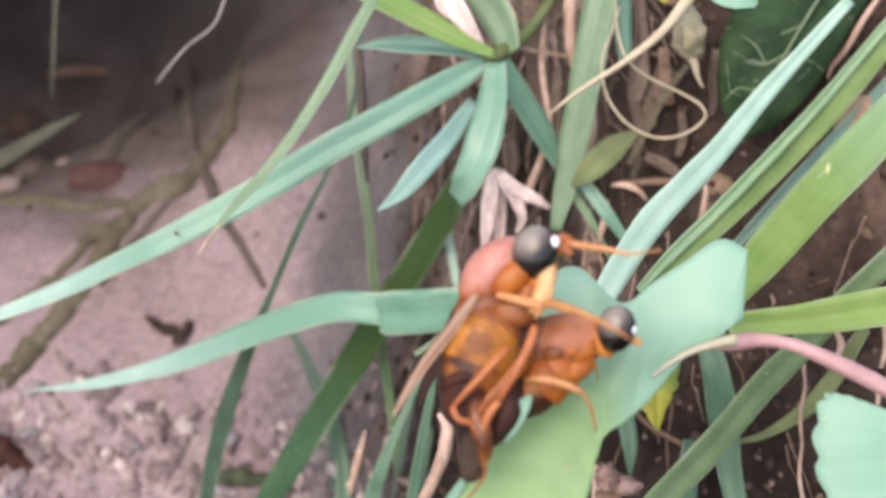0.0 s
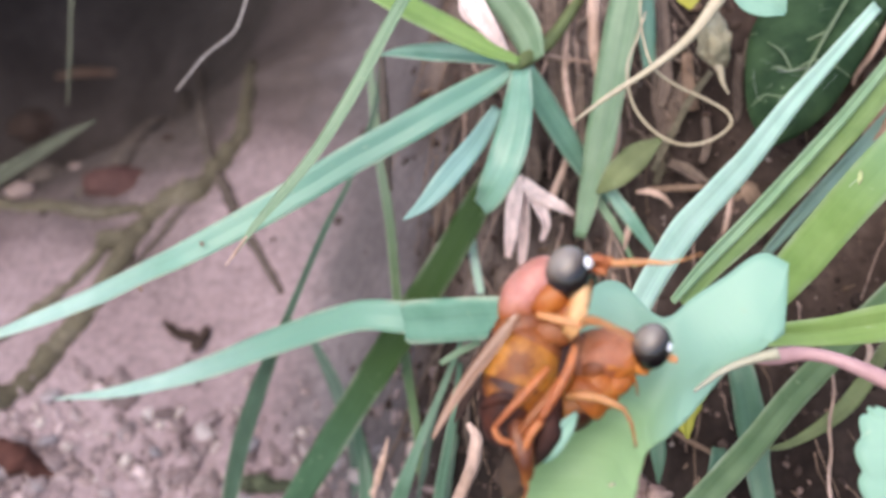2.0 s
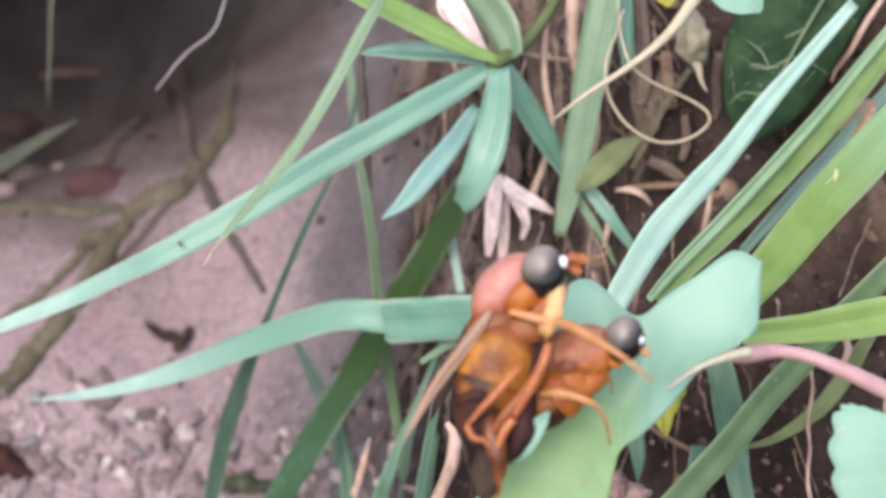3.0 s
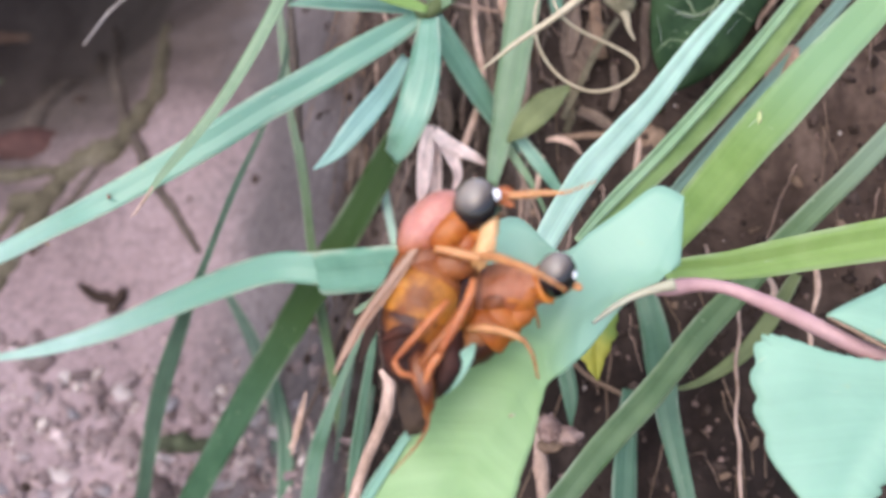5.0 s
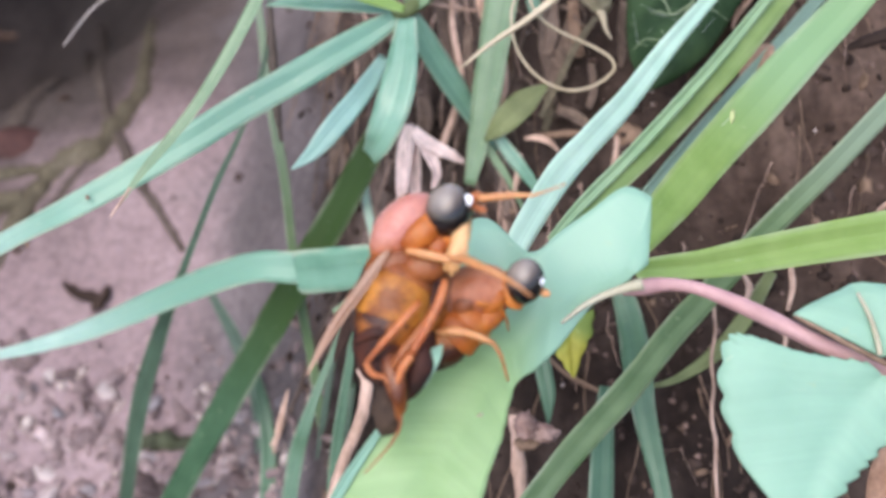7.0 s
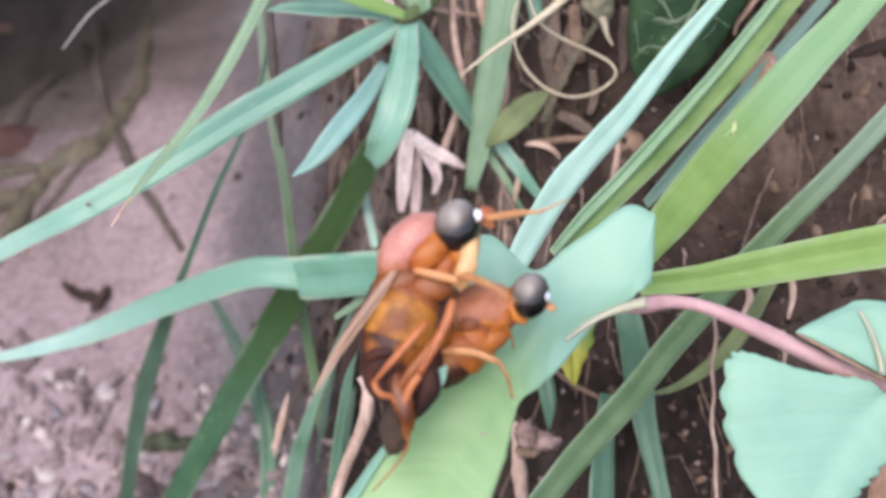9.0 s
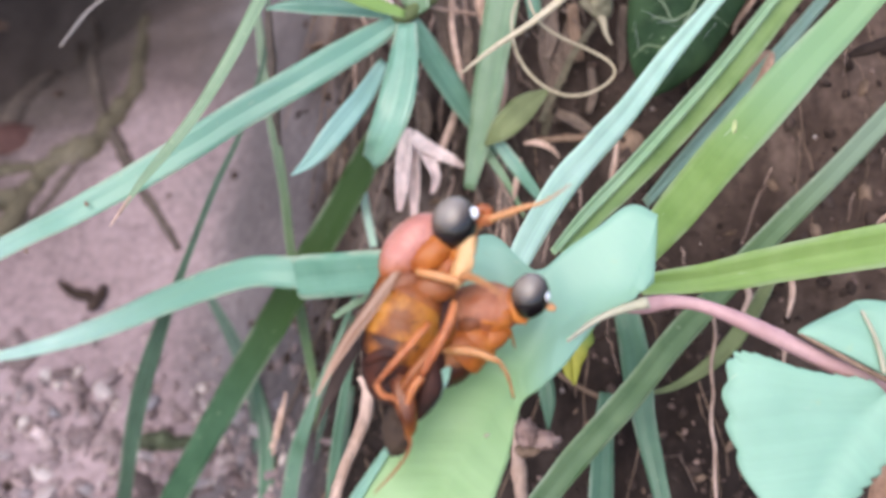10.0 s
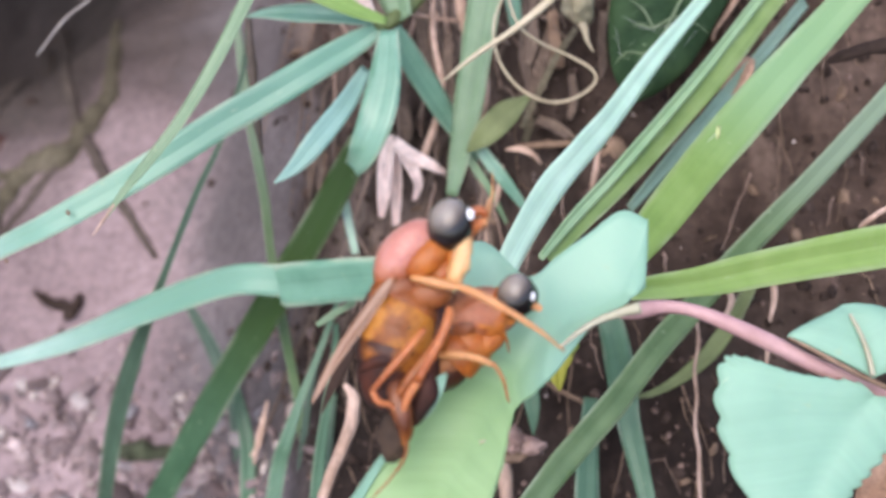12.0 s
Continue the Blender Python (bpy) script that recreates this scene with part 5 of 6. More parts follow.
DEAD_STALKS = (
    ([(22.5, 31.5, 88.7, 1.0), (22.2, 29.2, 86.5, 1.15), (22.3, 27.5, 84.7, 1.0), (22.1, 26.4, 83.3, 0.4)], DRY_GREY, "flat grey-brown dead grass blade on the bank"),
    ([(13.5, 24.1, 78.4, 0.6), (15.6, 27.1, 81.3, 0.75), (17.3, 28.2, 85.0, 0.75), (19.4, 29.5, 87.8, 0.6)], STALK_OLIVE, "dull olive dead stalk leaning on the bank"),
    ([(14.3, 27.9, 79.6, 0.9), (14.6, 25.9, 77.9, 1.0), (14.0, 24.2, 76.5, 0.7)], STALK_OLIVE, "dull olive stub of a dead stalk"),
    ([(9.6, 31.3, 81.8, 0.5), (9.3, 29.5, 79.7, 0.9), (8.9, 27.2, 78.2, 0.9), (8.7, 25.5, 77.5, 0.3)], DRY, "pale beige dead grass blade on the bank"),
    ([(15.2, 26.0, 78.0, 0.5), (16.8, 24.5, 78.1, 0.75), (18.6, 22.6, 77.9, 0.5)], DRY_GREY, "short grey-brown straw on the bank"),
    ([(0.3, 31.3, 76.5, 1.6), (0.6, 29.7, 74.6, 2.0), (0.3, 27.8, 73.0, 1.2)], DRY_GREY, "broad grey-brown dead leaf against the bank"),
    ([(17.2, 33.7, 87.6, 1.1), (17.4, 31.2, 85.3, 1.4), (17.9, 28.5, 83.4, 1.1)], DRY_DARK, "flat brown dead grass blade on the bank"),
    ([(14.8, 34.7, 86.9, 1.3), (15.0, 31.9, 84.9, 1.6), (14.4, 30.4, 82.5, 1.0)], DRY_GREY, "flat grey-brown dead grass blade on the bank"),
    ([(19.0, 27.5, 83.2, 0.9), (19.3, 26.0, 80.9, 1.1), (18.7, 24.3, 79.4, 0.7)], DRY_GREY, "flat grey-brown dead grass blade on the bank"))
for k, (pts, material, words) in enumerate(DEAD_STALKS):
    stalk = part("dead_grass_blade", blade(pts, facing=-20 + 13 * (k % 4), fold=0.3, wave=0.25, thick=0.12, seed=60 + k * 1.7), material)
    tagged(stalk, words, "dead grass", "dead grass blades on the bank")
orange_bit = part("bark_flake", blade([(35.8, 18.8, 90.5, 0.8), (34.9, 17.9, 89.9, 2.3), (34.0, 17.0, 89.0, 2.7), (33.1, 16.2, 88.0, 1.3)], facing=35, fold=0.5, wave=0.6, seed=3.3, thick=0.3), rough_stuff("orange_bark", [(0.3, (0.36, 0.20, 0.13)), (0.7, (0.56, 0.37, 0.27))], 300))
tagged(orange_bit, "orange flake of bark caught in the grass", "bark")

# ---- small withered things at the margins ----
scar = part("scar", blob((28.3, 2.9, 92.4), (0.55, 0.12, 0.85), (0.50, 0.64, 0.77), 0.4, 1.3, seed=51, sub=2), LEAF_SCAR, tuft, "pale worn scar on the broad leaf")
stub = part("dry_stalk", tube([(-16.7, 33.4, 87.3, 0.38), (-16.3, 29.7, 84.4, 0.50), (-15.9, 26.4, 82.1, 0.56), (-15.5, 23.4, 80.0, 0.43), (-14.9, 20.3, 77.9, 0.18)], 8, 6, 0.4, 2.0), ROOT_DARK)
tagged(stub, "brown withered grass stem hanging behind the leaves", "stalk")
curl = part("root", tube([(41.8, -2.5, 84.3, 0.21), (41.5, -3.2, 86.5, 0.26), (42.0, -3.5, 87.7, 0.25), (43.0, -3.1, 88.2, 0.25), (45.2, -1.3, 87.5, 0.15)], 8, 6, 0.2), DRY)
tagged(curl, "pale curled rootlet sticking out of the bank", "root")
scrap = part("dead_leaf", blade([(40.6, -22.4, 79.5, 0.93), (39.1, -24.2, 78.9, 2.30), (37.7, -26.2, 78.0, 2.73), (36.5, -28.6, 76.6, 1.80)], facing=25, fold=0.4, wave=0.5, thick=0.2, seed=7.7), DRY_ORANGE)
tagged(scrap, "orange-brown dry leaf scrap behind the toothed leaf", "leaf")

# ---- tendril, bud and leaves at the top ----
tendril = thing("tendril", (18.9, 26.2, 99.0), "beige climbing tendril with a thin hanging loop", "tendril")
part("stem", tube([(20.1, 26.7, 101.2, 0.73), (18.1, 25.3, 97.9, 0.68), (15.6, 23.1, 95.3, 0.51), (12.1, 21.9, 92.5, 0.37), (7.6, 20.7, 89.7, 0.26), (4.3, 19.8, 87.2, 0.09)]), TENDRIL, tendril)
part("loop", tube([(11.5, 27.1, 96.0, 0.10), (10.6, 25.3, 93.7, 0.12), (9.8, 24.4, 91.0, 0.14), (10.4, 22.2, 88.2, 0.16), (12.5, 20.6, 85.9, 0.16), (15.5, 19.8, 84.7, 0.16), (18.4, 20.2, 84.9, 0.16), (20.5, 21.2, 86.1, 0.16), (20.2, 22.1, 87.2, 0.16), (18.0, 22.8, 88.3, 0.16), (14.6, 22.7, 90.1, 0.16), (12.2, 22.9, 92.1, 0.16), (11.2, 25.7, 94.2, 0.12), (11.0, 28.8, 96.5, 0.10)]), TENDRIL, tendril, "thin curling loop")
bud = part("bud", blob((18.7, 26.5, 93.2), (2.2, 1.6, 2.6), (-0.2, 0, 1), 0.6, 1.3, seed=4), BUD, tendril, "withered bud")
part("bud_tip", tube([(18.4, 25.7, 92.0, 0.76), (19.3, 24.8, 90.8, 0.47), (19.7, 24.0, 89.6, 0.23), (20.3, 23.3, 88.7, 0.09)]), TENDRIL, tendril)
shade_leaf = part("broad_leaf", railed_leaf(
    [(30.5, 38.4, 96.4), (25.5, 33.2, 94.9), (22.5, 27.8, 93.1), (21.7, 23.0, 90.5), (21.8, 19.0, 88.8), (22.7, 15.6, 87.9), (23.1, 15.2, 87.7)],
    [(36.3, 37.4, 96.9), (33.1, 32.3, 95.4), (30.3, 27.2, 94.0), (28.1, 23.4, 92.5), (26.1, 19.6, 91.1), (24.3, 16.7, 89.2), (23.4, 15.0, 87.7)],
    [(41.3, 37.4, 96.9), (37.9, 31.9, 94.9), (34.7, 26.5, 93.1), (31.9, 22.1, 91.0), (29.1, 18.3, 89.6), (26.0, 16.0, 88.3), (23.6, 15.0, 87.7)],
    bow=(0.8, 0.8), seed=9.0, pucker=0.2), LEAF_SHADED)
part("midrib", tube([(36.0, 36.3, 97.4, 0.18), (32.8, 31.2, 95.9, 0.18), (30.0, 26.2, 94.5, 0.18), (27.9, 22.6, 93.0, 0.17), (26.0, 19.1, 91.4, 0.14), (24.2, 16.3, 89.5, 0.11), (23.3, 14.9, 87.9, 0.06)]), VEIN, shade_leaf, "pale midrib")
for vein in ([(30.1, 26.3, 94.5, 0.12), (27.2, 25.8, 93.5, 0.12), (24.8, 27.7, 93.8, 0.12), (22.6, 27.6, 93.2, 0.06)], [(28.1, 22.8, 93.1, 0.14), (26.0, 22.1, 92.2, 0.12), (24.6, 22.9, 92.1, 0.12), (22.1, 22.7, 90.7, 0.06)], [(26.0, 22.1, 92.2, 0.12), (25.2, 23.9, 93.2, 0.12), (24.0, 25.7, 93.4, 0.06)],
             [(26.3, 19.5, 91.6, 0.11), (24.7, 19.1, 91.0, 0.11), (23.2, 20.0, 90.6, 0.09), (22.0, 19.7, 89.4, 0.06)], [(28.1, 22.8, 93.1, 0.12), (29.9, 22.5, 92.7, 0.12), (32.0, 22.3, 91.4, 0.06)], [(25.0, 17.4, 90.3, 0.11), (23.9, 17.1, 89.7, 0.08), (22.5, 17.0, 88.7, 0.06)], [(24.7, 19.1, 91.0, 0.09), (23.9, 18.2, 90.1, 0.09), (23.4, 16.5, 89.0, 0.06)]):
    part("side_vein", tube(vein, 6, 5), VEIN, shade_leaf)
tagged(shade_leaf, "dark green broad leaf with pale veins, shade put into its colour", "leaf")
mint_leaf = part("broad_leaf", broad_leaf([(17.5, 17.1, 103.8), (19.5, 16.8, 103.2), (21.6, 16.3, 102.5), (22.9, 15.9, 101.7)],
                                          [0.4, 1.6, 1.8, 0.2], [0.4, 1.6, 1.4, 0.2], cup=0.1, seed=6.0), LEAF_MINT)
tagged(mint_leaf, "small mint-green leaf tip", "leaf")
yellow_top = part("leaf_tip", broad_leaf([(15.2, 28.2, 98.7), (15.7, 27.3, 97.5), (15.9, 26.6, 96.6)], [0.9, 1.2, 0.2], [0.9, 1.2, 0.2], seed=7.0), LEAF_YELLOW)
tagged(yellow_top, "yellowed leaf tip beside the tendril", "leaf")


# ---- cobweb over the dark leaf ----
def cobweb():
    rnd = random.Random(5)
    a, q, r = Vector((22.8, 17.3, 87.4)), Vector((31.2, 21.2, 94.9)), Vector((21.2, 22.3, 92.3))
    bm = bmesh.new()
    for _ in range(5):
        p0 = a.lerp(q, rnd.random()) + Vector((rnd.gauss(0, 0.6), rnd.gauss(0, 0.8), rnd.gauss(0, 0.6)))
        p1 = r.lerp(q, rnd.random()) + Vector((rnd.gauss(0, 0.8), rnd.gauss(0, 0.8), rnd.gauss(0, 0.8)))
        t = tube([(*p0, 0.006), (*((p0 + p1) / 2 - Vector((0, 0, 0.3))), 0.006), (*p1, 0.006)], 4, 3)
        me = bpy.data.meshes.new("thread")
        t.to_mesh(me)
        t.free()
        bm.from_mesh(me)
        bpy.data.meshes.remove(me)
    return bm


SILK = rough_stuff("silk", [(0.3, (0.6, 0.6, 0.58)), (0.7, (0.75, 0.75, 0.73))], 200, 0.4, 1500, 0.00005)
web = part("cobweb", cobweb(), SILK)
tagged(web, "thin whitish cobweb strung before a dark leaf", "cobweb", kind="stuff")

# ---- things on the slope ----
def on_ground(x, y, lift=0.0):
    return Vector((x, y, ground_height(x, y) + lift))


def lying(points, sink=0.75):
    """Turns (x, y, radius) points of the plan into a rod that lies on the slope all along."""
    return [(*on_ground(x, y, r * (1 - sink)), r) for x, y, r in spline(points, 4)]


roots = thing("root", on_ground(*(-67.0, 31.8)), "mossy olive and dark brown roots lying on the soil slope, one shadow among them", "root")
for i, (pts, material) in enumerate((
        ([(-48.8, 103.4, 1.1), (-44.4, 76.4, 1.4), (-46.0, 68.4, 1.9), (-48.8, 62.0, 2.2), (-55.3, 58.8, 1.9), (-58.3, 53.6, 1.7), (-63.2, 42.1, 1.8), (-68.3, 34.7, 1.75), (-74.5, 27.3, 1.5)], ROOT_MOSS),
        ([(-67.8, 134.7, 1.0), (-51.9, 78.5, 0.9), (-47.0, 65.4, 1.0), (-42.6, 56.5, 0.9), (-38.5, 50.9, 0.7), (-34.4, 44.4, 0.45)], ROOT_DARK),
        ([(-70.5, 131.6, 1.6), (-63.2, 85.6, 1.7), (-64.9, 70.0, 1.8), (-69.5, 64.0, 0.8)], ROOT_DARK),
        ([(-87.1, 65.3, 0.9), (-77.2, 64.3, 1.15), (-67.6, 60.7, 1.2), (-59.1, 59.5, 1.0), (-52.7, 59.1, 0.6)], ROOT_MOSS),
        # Dark rod along the mossy root, standing in for its shadow.
        ([(-49.7, 59.8, 0.5), (-52.9, 55.2, 0.75), (-56.1, 50.9, 0.65), (-58.6, 45.9, 0.3)], ROOT_DARK),
        ([(-77.8, 36.0, 0.8), (-74.8, 38.6, 0.9), (-70.5, 41.7, 1.1), (-67.4, 45.7, 1.1), (-62.0, 52.6, 0.7)], ROOT_MOSS))):
    part("root_or_shadow", tube(lying(pts, 1.2), 10, 3, 0.5, i * 5.1), material, roots)

for at_x, at_y, size, material, words in ((-113, 147, 5.0, BANK_SOIL, "dark clod of earth in the hollow"), (-80, 78, 3.0, ROOT_DARK, "dark earth clod below the hollow"),
                                          (-61, 53.5, 2.2, ROOT_MOSS, "mossy clod among the roots"), (-57.5, 75.5, 0.9, CLOD, "small dark crumb on the slope")):
    clod = part("clod", blob(on_ground(at_x, at_y, size * 0.1), (size * 1.15, size * 0.8, size * 0.6), (0.1, -0.4, 0.9), 0.4, 1.1, seed=at_x), material)
    tagged(clod, words, "clod")
for at_x, at_y, size in ((-80.7, 69, 2.3), (-73.4, 75.5, 1.1), (-84.0, 51.0, 1.8)):
    pale = part("stone", blob(on_ground(at_x, at_y, size * 0.1), (size * 1.1, size * 0.8, size * 0.6), (0.1, -0.4, 0.9), 0.3, 1.0, seed=at_y), STONE_DULL)
    tagged(pale, "small pale pinkish stone on the soil", "stone")

stone = part("stone", blob(on_ground(*(-63.1, 65.6), 0.2), (5.8, 3.0, 1.9), (0, -0.4, 0.9), 0.25, seed=2), RED_STONE)
tagged(stone, "small reddish-brown stone on the soil", "stone")
stick = part("stick", tube([(*on_ground(*(-107.4, 153.6), 0.7), 0.5), (*on_ground(*(-100.6, 153.0), 1.0), 0.95), (*on_ground(*(-92.3, 150.4), 0.7), 0.6)], 8, 5, 0.3), rough_stuff("stick_orange_brown", [(0.3, (0.20, 0.115, 0.08)), (0.7, (0.31, 0.20, 0.14))], 200))
tagged(stick, "short orange-brown stick lying on dark soil", "stick")
crumb = thing("dead_leaf", on_ground(*(-45.6, 38.3)), "small curled black dead leaf on the soil", "leaf")
for i, pts in enumerate(([(-51.0, 40.7, 0.24), (-49.3, 39.2, 0.72), (-47.2, 38.4, 0.80), (-45.0, 37.7, 0.64)], [(-44.5, 39.8, 0.32), (-44.8, 38.7, 0.80), (-45.6, 37.3, 0.80), (-46.5, 36.6, 0.32)])):
    part("fragment", tube([(x, y, z + 0.8, r) for x, y, z, r in lying(pts)], 7, 5, 0.5, i), CLOD, crumb)
brown_leaf = part("dead_leaf", tube([(x, y, z + 0.5, r) for x, y, z, r in lying([(-72.8, 22.6, 0.77), (-69.5, 21.7, 2.14), (-66.2, 21.0, 1.91), (-62.4, 19.9, 0.30)])], 8, 5, 0.5, 3), rough_stuff("dead_leaf_brown", [(0.3, (0.04, 0.016, 0.013)), (0.7, (0.11, 0.045, 0.035))], 200))
tagged(brown_leaf, "curled red-brown dead leaf on the grit", "leaf")
moss = part("moss_patch", tube(lying([(-39.3, 19.3, 0.53), (-36.7, 19.7, 1.50), (-32.9, 19.8, 1.35), (-29.8, 19.4, 0.30)]), 9, 5, 0.6, 5), rough_stuff("moss_dull", [(0.3, (0.05, 0.055, 0.035)), (0.7, (0.11, 0.125, 0.075))], 300))
tagged(moss, "dull green moss cushion on the grit", "moss")
wire = part("dry_straw", tube([(-32.8, 43.7, 91.5, 0.15), (-33.6, 41.4, 88.7, 0.15), (-34.8, 39.5, 86.4, 0.15), (-38.1, 37.7, 84.3, 0.15), (-41.3, 35.0, 81.2, 0.09)], 7, 6), STRAW_PALE)
tagged(wire, "thin bent dry stem over the dark hollow", "stem")
far_blades = thing("grass_tuft", (-74.7, 50.1, 56.2), "thin green grass leaves over the dark hollow", "grass")
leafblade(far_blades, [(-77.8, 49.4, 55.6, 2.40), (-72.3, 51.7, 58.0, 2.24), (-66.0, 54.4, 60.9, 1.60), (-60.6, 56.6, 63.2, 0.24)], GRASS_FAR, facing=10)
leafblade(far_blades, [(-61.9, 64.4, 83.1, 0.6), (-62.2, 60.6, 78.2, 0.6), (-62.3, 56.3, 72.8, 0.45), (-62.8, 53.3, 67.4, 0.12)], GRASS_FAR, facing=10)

# ---- unseen overhang, added to keep sky light out of the hollow ----
def overhang():
    bm = bmesh.new()
    bmesh.ops.create_icosphere(bm, subdivisions=5, radius=1.0)
    for v in bm.verts:
        d = v.co.copy()
        box = Vector([math.copysign(abs(c) ** 0.45, c) for c in d])
        k = 1 + 0.12 * noise.noise(d * 2.5) + 0.04 * noise.noise(d * 9)
        v.co = Vector((-245 + box.x * 205 * k, 170 + box.y * 122 * k, 168 + box.z * 70 * k))
    return bm


shade_block = part("shade_overhang", overhang(), BANK_SOIL)
tagged(shade_block, "unseen dark overhang added to shade the hollow", "bank", kind="structure")


# ---- crumbs, grit and rootlets ----
ICO = [(0, 0.526, 0.851), (0, -0.526, 0.851), (0, 0.526, -0.851), (0, -0.526, -0.851), (0.526, 0.851, 0), (-0.526, 0.851, 0),
       (0.526, -0.851, 0), (-0.526, -0.851, 0), (0.851, 0, 0.526), (-0.851, 0, 0.526), (0.851, 0, -0.526), (-0.851, 0, -0.526)]
ICO_FACES = [(0, 1, 8), (0, 8, 4), (0, 4, 5), (0, 5, 9), (0, 9, 1), (1, 6, 8), (8, 6, 10), (8, 10, 4), (4, 10, 2), (4, 2, 5),
             (5, 2, 11), (5, 11, 9), (9, 11, 7), (9, 7, 1), (1, 7, 6), (3, 10, 6), (3, 2, 10), (3, 11, 2), (3, 7, 11), (3, 6, 7)]


def scatter(name, label, category, material, count, box, sizes, keep, seed, squash=0.75):
    """Many small crumbs resting on the ground inside box (x0, x1, y0, y1), thinned by keep(x, y)."""
    rnd = random.Random(seed)
    verts, faces, made = [], [], 0
    while made < count:
        x, y = rnd.uniform(*box[:2]), rnd.uniform(*box[2:])
        if rnd.random() > keep(x, y):
            continue
        r = sizes[0] + (sizes[1] - sizes[0]) * rnd.random() ** 2.6
        c = on_ground(x, y, r * 0.08)
        turn = Euler((rnd.uniform(0, 6), rnd.uniform(0, 6), rnd.uniform(0, 6))).to_matrix()
        ax = (r * rnd.uniform(0.7, 1.4), r * rnd.uniform(0.6, 1.1), r * squash * rnd.uniform(0.7, 1.1))
        n = len(verts)
        for q in ICO:
            j = rnd.uniform(0.75, 1.2)
            verts.append((c + turn @ Vector((q[0] * ax[0] * j, q[1] * ax[1] * j, q[2] * ax[2] * j))) * MM)
        faces += [(a + n, b + n, d + n) for a, b, d in ICO_FACES]
        made += 1
    me = bpy.data.meshes.new(name)
    me.from_pydata([tuple(v) for v in verts], [], faces)
    for poly in me.polygons:
        poly.use_smooth = True
    me.materials.append(material)
    return tagged(new(name, me), label, category, kind="stuff")


def low_slope(x, y):
    return (0.003 + smooth(38, 14, y + 0.15 * (x + 50))) * smooth(-8, -26, x) * (0.6 + 0.4 * smooth(-0.25, 0.3, noise.noise(Vector((x * 0.05, y * 0.05, 12)))))


def on_bank(x, y):
    return smooth(-18, -9, x)


scatter("grit", "brownish grit and small clods on the slope", "grit", PEBBLE, 5000, (-100, -5, -30, 52), (0.3, 1.6), low_slope, 11, 0.35)
scatter("grit", "pale quartz grains among the grit", "grit", GRIT_PALE, 650, (-100, -5, -30, 52), (0.3, 1.2), lambda x, y: max(0.0, low_slope(x, y) - 0.02), 12, 0.5)
scatter("soil_crumbs", "dark crumbs of earth on the slope", "soil", CLOD, 110, (-110, -10, -20, 110), (0.25, 1.1), lambda x, y: 0.3 + 0.7 * smooth(40, 15, y), 13)
scatter("soil_crumbs", "dark crumbs of earth on the bank", "soil", CLOD, 4200, (-25, 70, -45, 60), (0.2, 1.0), on_bank, 14, 0.6)
scatter("leaf_litter", "flat brown flakes of litter on the bank", "litter", DRY_DARK, 170, (-14, 60, -30, 55), (0.5, 2.0), on_bank, 18, 0.2)
scatter("soil_crumbs", "reddish-brown crumbs on the bank", "soil", CRUMB, 1400, (-25, 70, -45, 60), (0.12, 0.5), on_bank, 15)
scatter("grit", "tiny white grains on the bank", "grit", GRIT_PALE, 190, (-20, 70, -45, 50), (0.1, 0.34), on_bank, 16)


def rootlets(name, label, material, count, box, seed, lengths, thick):
    """Fine rootlets and straws lying down the face of the bank."""
    rnd = random.Random(seed)
    verts, faces = [], []
    for _ in range(count):
        x, y = rnd.uniform(*box[:2]), rnd.uniform(*box[2:])
        span = rnd.uniform(*lengths)
        lean, r = rnd.gauss(0, 0.35), rnd.uniform(*thick)
        rows = []
        for k in range(7):
            t = k / 6
            px = x + span * lean * t + 0.35 * noise.noise(Vector((x, t * 3, seed)))
            py = y - span * 0.75 * t
            c = on_ground(px, py, r + 0.6 + 1.6 * math.sin(t * 3.1) * rnd.uniform(0.2, 1))
            rows.append((c, r * (1 - 0.6 * t)))
        n = len(verts)
        for c, rr in rows:
            for a in range(4):
                verts.append(tuple((c + Vector((math.cos(a * 1.571), 0.5 * math.sin(a * 1.571), 0.8 * math.sin(a * 1.571))) * rr) * MM))
        for k in range(6):
            for a in range(4):
                faces.append((n + k * 4 + a, n + k * 4 + (a + 1) % 4, n + k * 4 + 4 + (a + 1) % 4, n + k * 4 + 4 + a))
    me = bpy.data.meshes.new(name)
    me.from_pydata(verts, [], faces)
    for poly in me.polygons:
        poly.use_smooth = True
    me.materials.append(material)
    return tagged(new(name, me), label, "roots", kind="stuff")


rootlets("rootlets", "fine brown rootlets and straws on the bank", DRY_DARK, 170, (-16, 60, -30, 60), 21, (3, 14), (0.04, 0.14))
rootlets("rootlets", "fine pale straws on the bank", DRY, 34, (-12, 50, -10, 60), 22, (2, 7), (0.04, 0.12))
rootlets("straw_litter", "beige dry straws heaped on the upper bank", DRY, 40, (-9, 10, 18, 54), 23, (4, 15), (0.06, 0.26))
rootlets("straw_litter", "grey-brown dry straws on the bank", DRY_GREY, 100, (-11, 18, 12, 55), 24, (3, 14), (0.06, 0.34))


